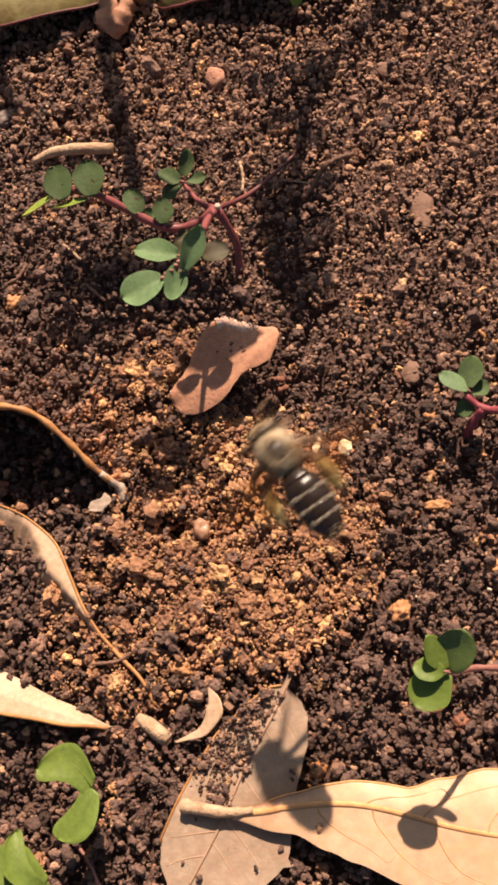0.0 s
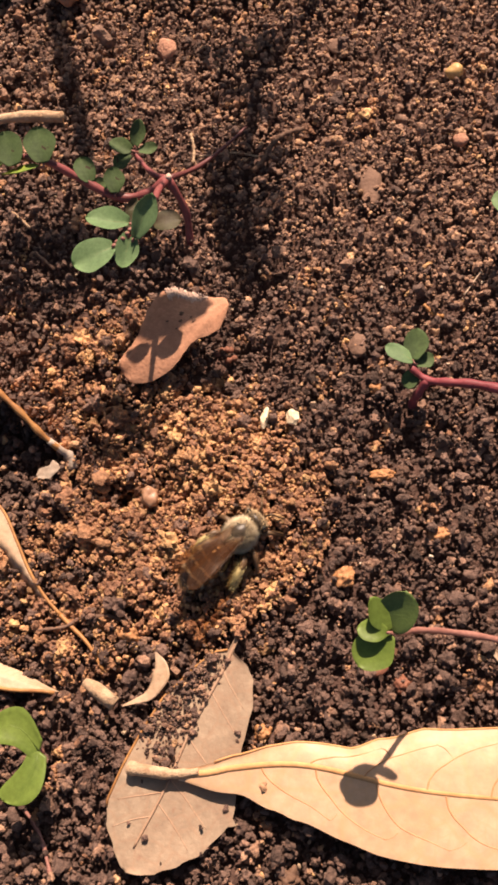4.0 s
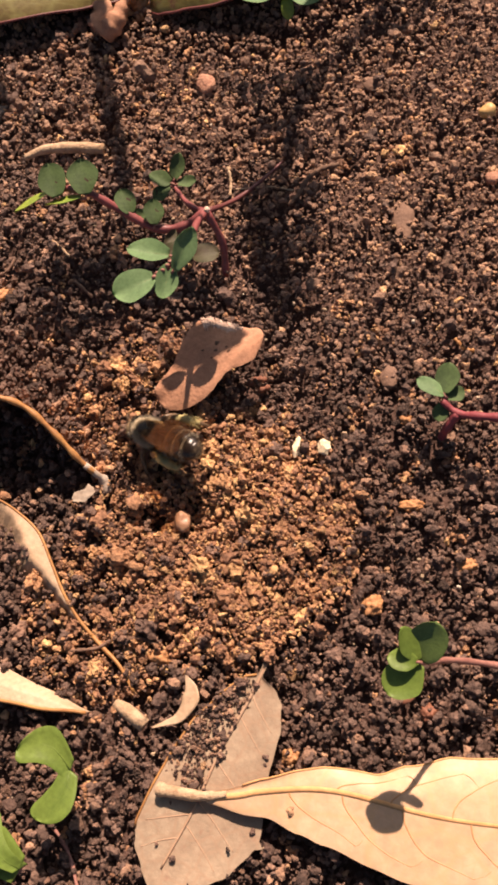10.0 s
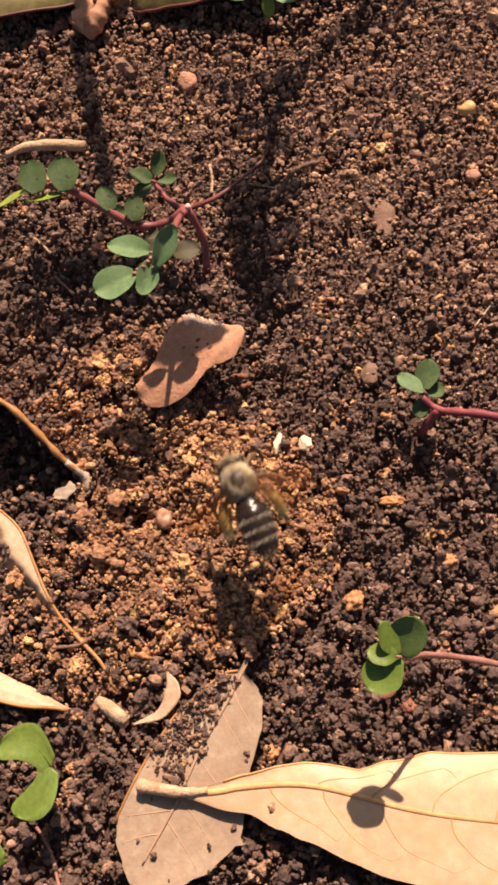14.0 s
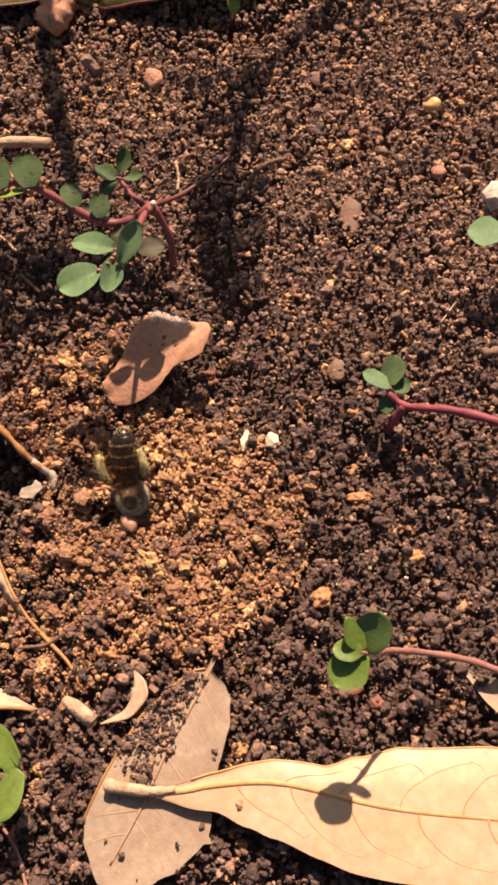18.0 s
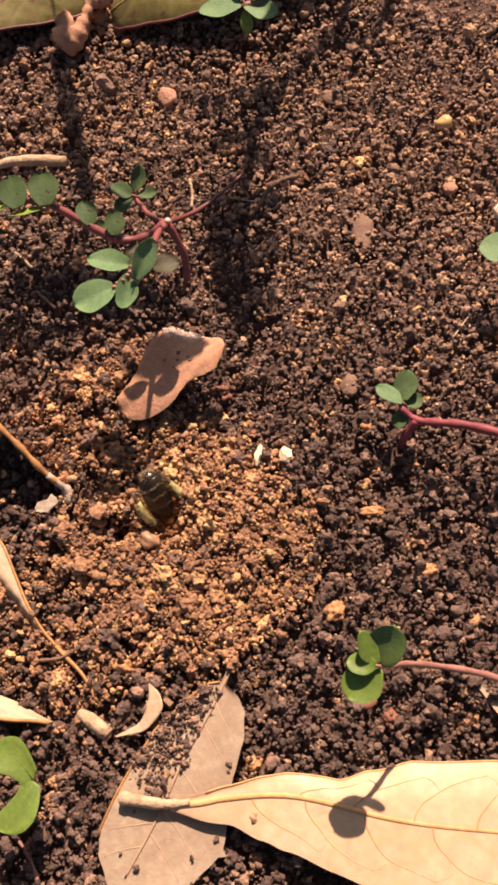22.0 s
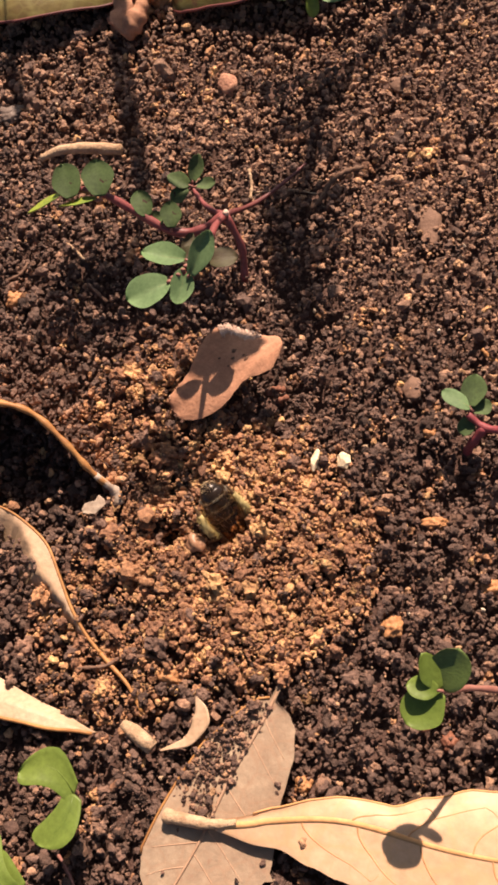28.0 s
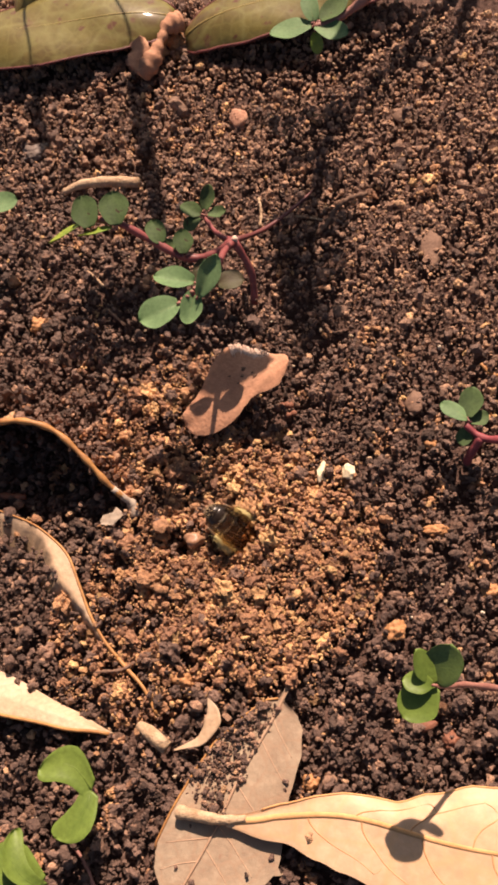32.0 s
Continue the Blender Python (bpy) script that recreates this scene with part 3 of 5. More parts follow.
def big_tan_leaf():
    t = thing("dead_leaf", "large tan dead leaf with raised midrib lying on soil", "leaf", (-27.1, -35.3, 1.2), (0, 0, -4.8))
    off = 5.0
    L = 58.0
    half = profile((0, 0.5, 0.6), (0.1, 1.2, 2.4), (0.164, 1.8, 4.2), (0.2, 2.1, 5.0), (0.283, 2.3, 6.0), (0.34, 4.0, 6.4), (0.41, 5.6, 6.4), (0.557, 6.4, 6.0), (0.8, 4.8, 4.4), (0.93, 2.1, 2.0), (1, 0.15, 0.15))

    def mid(s):
        return 1.7 * math.exp(-((s - 0.2) / 0.14) ** 2) * min(1, s * 12)

    def lift(s, u):
        return 0.8 + 0.8 * math.sin(math.pi * s) - 0.5 * max(0, u) ** 2 - 0.10 * u * u + 0.7 * max(0, u) ** 3 * math.sin(s * 9 + 1) + 0.5 * s
    bm = blade(L, half, 90, 16, lift=lift, thick=0.09)
    for v in bm.verts:
        s = v.co.x / MM / L
        v.co.y += mid(s) * MM
        v.co.x += off * MM
    part("blade", bm, TAN, t)
    rib = [(off + s * L, mid(s), lift(s, 0) - 0.1) for s in [k / 60 for k in range(60)]]
    part("midrib", tube(rib, [0.28 * (1 - k / 60) ** 0.8 + 0.08 for k in range(60)], 8), TANRIB, t, "raised orange-brown midrib")
    part("petiole", tube(smooth_path([(-0.1, 0.25, 0.8), (0.5, 0.2, 0.9), (2.5, 0.05, 0.9), (4.6, 0, 0.85), (7.0, 0.4, 1.0)], 5), [0.6] + [0.72] * 5 + [0.6] * 8 + [0.48] * 4 + [0.36] * 3, 10), TWIG, t, "pale dry petiole")
    # side veins curve forward and join one another short of the margin
    for sgn, starts in ((1, (0.22, 0.31, 0.41, 0.51, 0.61, 0.72)), (-1, (0.14, 0.23, 0.33, 0.44, 0.55, 0.66))):
        ends = []
        for s0 in starts:
            pts = []
            for k in range(9):
                f = k / 8
                s = s0 + 0.085 * f ** 1.5 + 0.035 * max(0, f - 0.7) * 3
                u = sgn * (0.80 + 0.03 * math.sin(9 * f + 30 * s0)) * f ** 0.75 * (1 - 0.10 * max(0, f - 0.6))
                h = half(s)[0 if sgn > 0 else 1]
                pts.append((off + s * L, mid(s) + u * h, lift(s, u) + 0.01))
            vein(t, pts, 0.11, 0.06, TANVEIN)
            ends.append((pts[5], pts[8]))
        for (p, q), (p2, q2) in zip(ends, ends[1:]):
            mid_pt = tuple((a + b) / 2 for a, b in zip(q, p2))
            vein(t, [q, (mid_pt[0], mid_pt[1] + 0.25 * sgn, mid_pt[2]), p2], 0.05, 0.035, TANVEIN)
    rim = []
    for k in range(61):
        s = 0.06 + 0.9 * k / 60
        rim.append((off + s * L, mid(s) + half(s)[0], lift(s, 1)))
    part("rim", tube(rim, 0.11, 6), TANRIB, t, "golden upper margin")


def oval_leaf():
    t = thing("dead_leaf", "grey-brown oval dead leaf half covered with soil crumbs", "leaf", (-16.1, -22.4, 0.3), (0, 0, -117.8))
    half = profile((0, 0.22, 0.22), (0.07, 0.3, 0.25), (0.10, 2.4, 1.3), (0.14, 3.5, 2.0), (0.24, 4.6, 3.1), (0.375, 5.2, 4.2), (0.52, 6.5, 4.5), (0.635, 7.3, 4.6), (0.655, 7.95, 4.6), (0.675, 7.2, 4.6), (0.8, 6.2, 4.5), (0.88, 4.7, 3.6), (0.95, 3.0, 1.9), (0.985, 1.7, 0.9), (1, 0.3, 0.2))

    def lift(s, u):
        return 0.75 + 0.35 * math.sin(7 * s) * u + 0.25 * u * u
    part("blade", blade(25, half, 110, 16, lift=lift, thick=0.16), GREY, t)
    part("rim", tube([(25 * s, -half(s)[1], lift(s, -1) + 0.05) for s in [k / 40 for k in range(3, 34)]], 0.13, 6), RIM, t, "thin brown margin")
    part("midrib", tube([(x * 0.65, 0.12 * math.sin(x * 0.3), lift(x / 40, 0) + 0.12) for x in range(-1, 36)], [0.12 + 0.1 * min(1, k / 8) - 0.003 * k for k in range(37)], 7), GREYRIB, t, "darker raised midrib")
    for s0, sgn in ((0.15, 1), (0.25, 1), (0.45, 1), (0.55, -1), (0.62, 1), (0.68, -1), (0.72, 1), (0.78, -1)):
        h = lambda s: half(s)[0 if sgn > 0 else 1]
        vein(t, [(25 * (s0 + 0.1 * f), sgn * 0.8 * f * h(s0 + 0.1 * f), lift(s0 + 0.1 * f, sgn * 0.8 * f) + 0.07) for f in (0, 0.33, 0.66, 1)], 0.07, 0.04, GREYRIB)


def brown_fragment():
    t = thing("leaf_fragment", "folded pinkish-brown piece of dead leaf with torn pale edge", "leaf", (-28.9, 7.2, 0.7), (0, 0, 19.5))
    half = profile((0, 0.3, 0.9), (0.03, 0.75, 2.0), (0.08, 1.1, 2.6), (0.14, 1.5, 3.0), (0.22, 2.2, 3.3), (0.3, 3.3, 3.4), (0.38, 4.4, 3.3), (0.46, 5.25, 2.95), (0.54, 5.7, 2.4), (0.62, 5.5, 1.9), (0.68, 4.8, 1.8), (0.76, 3.8, 2.05), (0.86, 2.5, 2.15), (0.93, 1.9, 1.4), (0.98, 1.6, 0.7), (1, 1.2, 0.2))
    L = 13.8

    def lift(s, u):
        # a saddle: the far end bends down beyond a crease
        crease = 0.64 + 0.06 * u
        return 0.9 + 1.7 * min(s, crease) / 0.64 + (2.4 if s > crease else 0) * (s - crease) + 1.2 * s * (1 - u) + 0.35 * u - 0.25 * u * u + 0.07 * math.sin(11 * s + 4 * u) + 0.05 * math.sin(23 * s - 7 * u)
    part("blade", blade(L, half, 70, 18, lift=lift, thick=0.2), BROWN, t)
    g = random.Random(4)
    bm = bmesh.new()
    for k in range(70):
        s = 0.57 + 0.3 * g.random()
        r = g.uniform(0.03, 0.09)
        m = bmesh.ops.create_icosphere(bm, subdivisions=1, radius=1)
        c = Vector((L * s, half(s)[0] + g.uniform(-0.75, 0.2) + 0.12 * math.sin(40 * s), lift(s, 0.93) + g.uniform(0.0, 0.2)))
        sc = Vector((r * g.uniform(0.6, 1.8), r * g.uniform(0.8, 2.4), r * g.uniform(0.4, 0.9)))
        for v in m["verts"]:
            v.co = (c + Vector((v.co.x * sc.x, v.co.y * sc.y, v.co.z * sc.z)) * g.uniform(0.5, 1.4)) * MM
    rows = []
    for i in range(61):
        s = 0.57 + 0.3 * i / 60
        out = 1.0 + g.uniform(-0.03, 0.06)
        inn = 0.80 + 0.06 * math.sin(31 * s) - 0.1 * math.sin(math.pi * i / 60) + g.uniform(-0.07, 0.07)
        row = []
        for k in range(6):
            u = inn + (out - inn) * k / 5
            row.append(bm.verts.new(Vector((L * s + g.uniform(-0.04, 0.04), half(s)[0] * u, lift(s, u) + 0.1 + (0.0 if k == 0 else g.uniform(0.02, 0.16)))) * MM))
        rows.append(row)
    for a, b in zip(rows, rows[1:]):
        for k in range(5):
            bm.faces.new((a[k], b[k], b[k + 1], a[k + 1]))
    part("torn_edge", bm, TORN, t, "pale torn fibrous edge")
    for s, u, r in ((0.6, 0.2, 0.16), (0.63, 0.34, 0.2), (0.7, 0.08, 0.15), (0.5, 0.34, 0.11), (0.55, 0.1, 0.09), (0.69, 0.18, 0.1)):
        ob = part("scar", pebble(r * 1.5, r, 0.05, s * 9, 0.5, 2), STONEBR, t, "dark short scar")
        ob.location = Vector((L * s, u * half(s)[0], lift(s, u) + 0.13)) * MM


def curled_leaf():
    t = thing("curled_leaf", "dry brown leaf curled upright with orange rim", "leaf", (-44, 3, 0))
    # the blade leans along the camera's line of sight, edge-on, from the soil to its rim
    path = smooth_path([(-66, 2.5, 0), (-58, 7.6, 0), (-52.6, 8.4, 0), (-49.0, 8.4, 0), (-45.2, 7.0, 0), (-41.3, 3.6, 0), (-38.2, 0.4, 0), (-35.0, -2.2, 0)], 10)
    n = len(path)
    bm = bmesh.new()
    rows = []
    for i, p in enumerate(path):
        f = i / (n - 1)
        h = 7.2 * min(1, 1.9 * (1 - f)) ** 0.8 + 0.7
        row = []
        for k in range(9):
            u = k / 8
            z = -1.4 + (h + 1.4) * u
            q = Vector((p.x + 0.44 * z + 44, p.y - 0.36 * z - 3, z))
            q += Vector((-0.5, 0.9, 0)) * 1.1 * (1 - u) * u
            row.append(q)
        rows.append(row)
    for sgn in (1, -1):
        grid = []
        for i, row in enumerate(rows):
            d = (path[min(i + 1, n - 1)] - path[max(i - 1, 0)]).normalized()
            side = Vector((-d.y, d.x, 0)) * 0.13 * sgn
            grid.append([bm.verts.new((q + side) * MM) for q in row])
        for i in range(n - 1):
            for k in range(8):
                bm.faces.new((grid[i][k], grid[i + 1][k], grid[i + 1][k + 1], grid[i][k + 1]))
    bmesh.ops.recalc_face_normals(bm, faces=bm.faces)
    part("blade", bm, BROWN, t)
    part("rim", tube([r[-1] for r in rows], [0.36 + 0.07 * math.sin(i * 0.9) for i in range(n)], 7), RIM, t, "thick orange-brown rim")
    tip = rows[-1][-1]
    part("stalk", tube(smooth_path([rows[-9][-1], rows[-4][-1], tip, (tip.x + 0.3, tip.y - 1.3, tip.z - 0.6)], 4), [0.4] * 7 + [0.62] * 6, 8), STALKW, t, "pale grey dry stalk")
    f = thing("leaf_scrap", "pale papery scrap of dead leaf on soil", "leaf", (-37.7, -5.0, 2.2), (6, -4, 22))
    part("blade", blade(2.7, profile((0, 0.3, 0.2), (0.2, 0.75, 0.45), (0.45, 0.65, 0.75), (0.62, 0.55, 0.6), (0.85, 0.95, 0.45), (1, 0.35, 0.25)), 34, 10, lift=lambda s, u: 0.05 * math.sin(9 * s + 3 * u) * u, thick=0.08), PAPER, f)


def buried_leaves():
    t = thing("dead_leaf", "tan dead leaf mostly buried under soil crumbs", "leaf", (-40, -12, 0))
    edge = smooth_path([(-58, -1.0, 0.6), (-53.1, -2.1, 0.9), (-50.7, -2.8, 1.0), (-46.9, -4.3, 1.2), (-44.2, -6.0, 1.5), (-41.6, -8.4, 1.7), (-39.9, -11.8, 1.7), (-38.4, -15.1, 1.5), (-36.8, -17.7, 1.2), (-35.1, -19.7, 0.9)], 8)
    edge = [Vector((p.x + 40, p.y + 12, p.z)) for p in edge]
    n = len(edge)
    bm = bmesh.new()
    for lay in (0, -0.14):
        grid = []
        for i, p in enumerate(edge):
            d = (edge[min(i + 1, n - 1)] - edge[max(i - 1, 0)]).normalized()
            inward = Vector((d.y, -d.x, 0))
            f = i / (n - 1)
            w = 0.25 + 2.3 * math.exp(-((f - 0.6) / 0.13) ** 2) + 0.3 * math.sin(i * 1.7) * math.sin(i * 0.6) + 0.6 * min(1, max(0, f - 0.4) * 5) * (1 - f)
            row = []
            for k in range(15):
                q = k / 14 * 7.0
                z = p.z + 0.12 * min(q, w) - 0.7 * max(0, q - w) + lay
                row.append(bm.verts.new((p + inward * q * min(1, 1.25 - f + 0.05) + Vector((0, 0, z - p.z))) * MM))
            grid.append(row)
        for a, b in zip(grid, grid[1:]):
            for k in range(14):
                bm.faces.new((a[k], a[k + 1], b[k + 1], b[k]))
    bmesh.ops.recalc_face_normals(bm, faces=bm.faces)
    part("blade", bm, PALE, t)
    part("rim", tube(edge, [0.1 + 0.1 * i / n for i in range(n)], 6), RIM, t, "thin orange-brown rim")
    part("petiole", tube(smooth_path([(4.9, -7.7, 0.85), (6.3, -9.1, 0.9), (8.1, -10.9, 1.0), (9.6, -13.5, 0.7)], 6), [0.24] * 10 + [0.2] * 9, 7), RIM, t, "thin orange petiole")
    t = thing("dead_leaf", "pale pointed dead leaf partly buried in soil", "leaf", (-35.0, -27.6, 0.9), (0, 0, 163))
    half = profile((0, 0.1, 0.1), (0.2, 1.2, 1.0), (0.5, 2.1, 2.2), (0.8, 2.4, 3.2), (1, 2.0, 3.0))
    part("blade", blade(28, half, 50, 12, lift=lambda s, u: 0.9 + 0.25 * u - 0.9 * max(0, -u) + 0.9 * s, thick=0.16), PALE, t)
    part("rim", tube([(28 * s, half(s)[0], 1.15 + 0.9 * s) for s in [k / 24 for k in range(25)]], 0.2, 6), RIM, t, "thin brown rim")


def ribbon(path, widths, thick, tilt=0.0):
    """A strip along a path in mm, with a half width at each point, its inner side raised by tilt."""
    bm = bmesh.new()
    n = len(path)
    layers = []
    for dz in (thick / 2, -thick / 2):
        rows = []
        for i, p in enumerate(path):
            d = (path[min(i + 1, n - 1)] - path[max(i - 1, 0)]).normalized()
            side = Vector((-d.y, d.x, tilt))
            rows.append([bm.verts.new((p + side * widths[i] * (k / 3 - 1) + Vector((0, 0, dz))) * MM) for k in range(7)])
        layers.append(rows)
    for rows in layers:
        for a, b in zip(rows, rows[1:]):
            for k in range(6):
                bm.faces.new((a[k], a[k + 1], b[k + 1], b[k]))
    for i in range(n - 1):
        for k in (0, 6):
            bm.faces.new((layers[0][i][k], layers[1][i][k], layers[1][i + 1][k], layers[0][i + 1][k]))
    bmesh.ops.recalc_face_normals(bm, faces=bm.faces)
    return bm


def crescent_fragment():
    t = thing("leaf_fragment", "curled pale crescent of dry leaf", "leaf", (-25, -27, 0.2))
    path = smooth_path([(-3.2, -2.1, 0.7), (-1.6, -1.6, 0.8), (-0.3, -1.1, 1.0), (0.75, 0.3, 1.3), (0.95, 1.6, 1.3), (0.3, 3.1, 1.1)], 6)
    n = len(path) - 1
    part("blade", ribbon(path, [float(np.interp(i / n, (0, 0.25, 0.5, 0.68, 0.85, 1), (0.08, 0.36, 0.68, 0.98, 0.62, 0.06))) for i in range(n + 1)], 0.12, -0.25), PALE, t)
    t = thing("twig", "short stub of pale hollow dry stalk", "twig", (-32.2, -26.7, 0.6), (0, 0, -33))
    part("stalk", tube([(0, 0, 0.3), (1.2, 0.1, 0.5), (2.6, 0, 0.5), (3.9, -0.1, 0.4)], [0.55, 0.75, 0.8, 0.75], 10), TWIG, t)
    t = thing("twig", "dry pale brown twig on dark soil", "twig", (-47.0, 40.6, 0.9), (0, 0, -2))
    part("stalk", tube(smooth_path([(0, -0.6, 0), (2.2, 0.2, 0.2), (5, 0.35, 0.3), (8, 0.1, 0.3), (10.3, -0.1, 0.2)], 5), [(0.34 + 0.36 * min(1, k / 8)) * (1 + 0.06 * math.sin(k * 1.3) + 0.07 * math.sin(k * 0.47 + 1)) for k in range(21)], 9), TWIG, t)


def oval(length, width, material, parent, at, turn, cup=0.12, fold=0.0, notch=0.0, name="leaf", label="", thick=0.11):
    """A small leaf, broadest past its middle, with a fine midrib, at a place and turn in its plant's space."""
    k = (length * 7.3 + width * 3.1 + at[0]) % 1.0

    def half(s):
        w = width / 2 * max(0, math.sin(math.pi * min(1, s * 0.93 + 0.07) ** 1.18)) ** 0.58 + 0.05
        return w * (1 + 0.05 * math.sin(9 * s + 6 * k)), w * (1 + 0.06 * math.sin(7 * s + 11 * k)) * (0.9 + 0.15 * k)

    def lift(s, u):
        return fold * abs(u) * width / 2 + 0.14 * math.sin(4 * s + 3 * k + u) - 0.35 * s * s * k
    ob = part(name, blade(length, half, 20, 10, cup=cup + 0.05 * k, lift=lift, thick=thick), material, parent, label)
    ob.matrix_basis = pose(at[0] * MM, at[1] * MM, at[2] * MM, *turn)
    if material is GREEN:
        part("midrib", tube([(length * s, 0, lift(s, 0) + thick * 0.25) for s in (0, 0.2, 0.4, 0.6, 0.8)], [0.06, 0.05, 0.04, 0.03, 0.02], 5), RIBG, ob)
    part("leaf_stalk", tube([(-0.45, 0, -0.1), (0.1, 0, 0)], [0.16, 0.13], 6), STEMPK, ob)
    return ob


def stem(parent, pts, r0, r1, material, name="stem", label=""):
    p = smooth_path(pts, 6)
    return part(name, tube(p, [(r0 + (r1 - r0) * i / (len(p) - 1)) * (1 + 0.12 * math.sin(i * 1.3)) for i in range(len(p))], 8), material, parent, label)


def spurge():
    """The spurge whose leaves stand over the soil north of the burrow; local origin at its root."""
    t = thing("spurge_plant", "low green spurge plant with red stems on soil", "plant", (-21.5, 24.3, 0))
    o = Vector((-21.5, 24.3, 0))

    def L(p):
        return tuple(Vector(p) - o)
    joint = (-22.2, 26.6, 7.0)
    stem(t, [L((-21.2, 22.0, 0)), L((-21.0, 24.5, 3.5)), L(joint)], 0.42, 0.46, STEM)
    stem(t, [L(joint), L((-25.0, 25.4, 6.3)), L((-28.2, 25.4, 6.5)), L((-31.8, 26.9, 8.5)), L((-35, 28, 11)), L((-39.1, 29, 11))], 0.55, 0.38, STEM)
    stem(t, [L(joint), L((-22.8, 23.6, 9.4)), L((-22.5, 18.4, 13.2)), L((-23.6, 16.4, 14.8)), L((-25.5, 14.8, 15.0))], 0.42, 0.26, STEM)
    stem(t, [L(joint), L((-24.3, 28.2, 6.0)), L((-26.2, 31.0, 5)), L((-26.6, 32.0, 5))], 0.36, 0.2, STEM)
    stem(t, [L(joint), L((-19.4, 30.2, 3.2)), L((-16.0, 34.0, 1.6)), L((-14.2, 36.0, 1.2))], 0.34, 0.14, STEMDK)
    part("cut_stub", tube([L(joint), L((-21.9, 26.4, 7.9))], [0.4, 0.34], 9), TORN, t, "pale cut end of the stem")
    for ln, wd, mat, at, turn, cup in (
            (4.5, 3.7, GREEN, (-25.7, 14.7, 15.0), (0, -5, 203), 0.08),
            (4.6, 2.6, GREEN, (-24.2, 17.2, 15.0), (10, -4, 166), 0.1),
            (3.7, 2.3, GREEN, (-24.0, 16.1, 15.0), (-15, 5, 255), 0.1),
            (4.7, 2.3, GREEN, (-23.6, 15.4, 15.3), (48, -22, 58), 0.1),
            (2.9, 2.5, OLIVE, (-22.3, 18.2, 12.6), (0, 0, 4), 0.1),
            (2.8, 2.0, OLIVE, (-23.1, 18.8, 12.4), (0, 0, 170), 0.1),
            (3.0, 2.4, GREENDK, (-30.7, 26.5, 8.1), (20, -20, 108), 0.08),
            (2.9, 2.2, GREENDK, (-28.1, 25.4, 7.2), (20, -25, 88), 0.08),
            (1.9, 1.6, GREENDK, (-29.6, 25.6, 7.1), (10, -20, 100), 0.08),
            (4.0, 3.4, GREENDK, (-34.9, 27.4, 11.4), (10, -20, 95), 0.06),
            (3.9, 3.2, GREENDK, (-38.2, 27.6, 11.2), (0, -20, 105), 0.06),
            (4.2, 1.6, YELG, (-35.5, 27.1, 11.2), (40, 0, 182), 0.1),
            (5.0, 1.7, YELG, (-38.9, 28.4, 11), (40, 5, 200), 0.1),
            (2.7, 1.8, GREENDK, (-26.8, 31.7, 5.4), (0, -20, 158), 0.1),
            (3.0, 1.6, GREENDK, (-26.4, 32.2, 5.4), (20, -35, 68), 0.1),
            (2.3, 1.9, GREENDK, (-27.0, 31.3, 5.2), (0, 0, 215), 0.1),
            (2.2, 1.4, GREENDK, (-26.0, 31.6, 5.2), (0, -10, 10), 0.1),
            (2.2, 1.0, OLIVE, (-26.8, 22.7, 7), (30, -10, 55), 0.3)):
        oval(ln, wd, mat, t, L(at), turn, cup, fold=0.22 if mat is GREEN else 0.1)
    for at in ((-23.4, 16.6, 15.2), (-24.0, 16.3, 15.2), (-24.3, 15.9, 15.2), (-24.8, 15.4, 15.2), (-25.3, 15.1, 15.2), (-25.6, 14.7, 15.2)):
        b = part("flower_bud", pebble(0.3, 0.26, 0.26, at[0], 0.2, 2), STEMPK, t, "tiny pink flower bud")
        b.location = Vector(L(at)) * MM


def right_spurge():
    t = thing("spurge_shoot", "young spurge shoot on a creeping red stem", "plant", (2.6, 2.6, 0))
    o = Vector((2.6, 2.6, 0))

    def L(p):
        return tuple(Vector(p) - o)
    stem(t, [L((2.7, 3.5, 4.8)), L((4.3, 2.1, 4.5)), L((6.5, 1.4, 5.3)), L((9.4, 0.7, 5.9)), L((13.2, -0.7, 6.2)), L((18, -2.6, 5.4)), L((28, -4.0, 0.2))], 0.36, 0.6, STEMRD)
    stem(t, [L((4.3, 2.1, 4.5)), L((3.2, 1.1, 3.0)), L((2.6, 0.9, 0.2))], 0.5, 0.45, STEMRD)
    for ln, wd, mat, at, turn in ((3.3, 1.8, GREEN, (3.0, 3.9, 5.2), (15, -8, 145)), (3.3, 2.4, GREENDK, (3.0, 4.1, 5.2), (-10, -15, 78)),
                                  (2.1, 1.6, GREENDK, (3.2, 3.7, 4.9), (0, 0, 25)), (2.0, 1.6, GREENDK, (2.9, 3.3, 4.5), (0, 10, 250))):
        oval(ln, wd, mat, t, L(at), turn, 0.1)


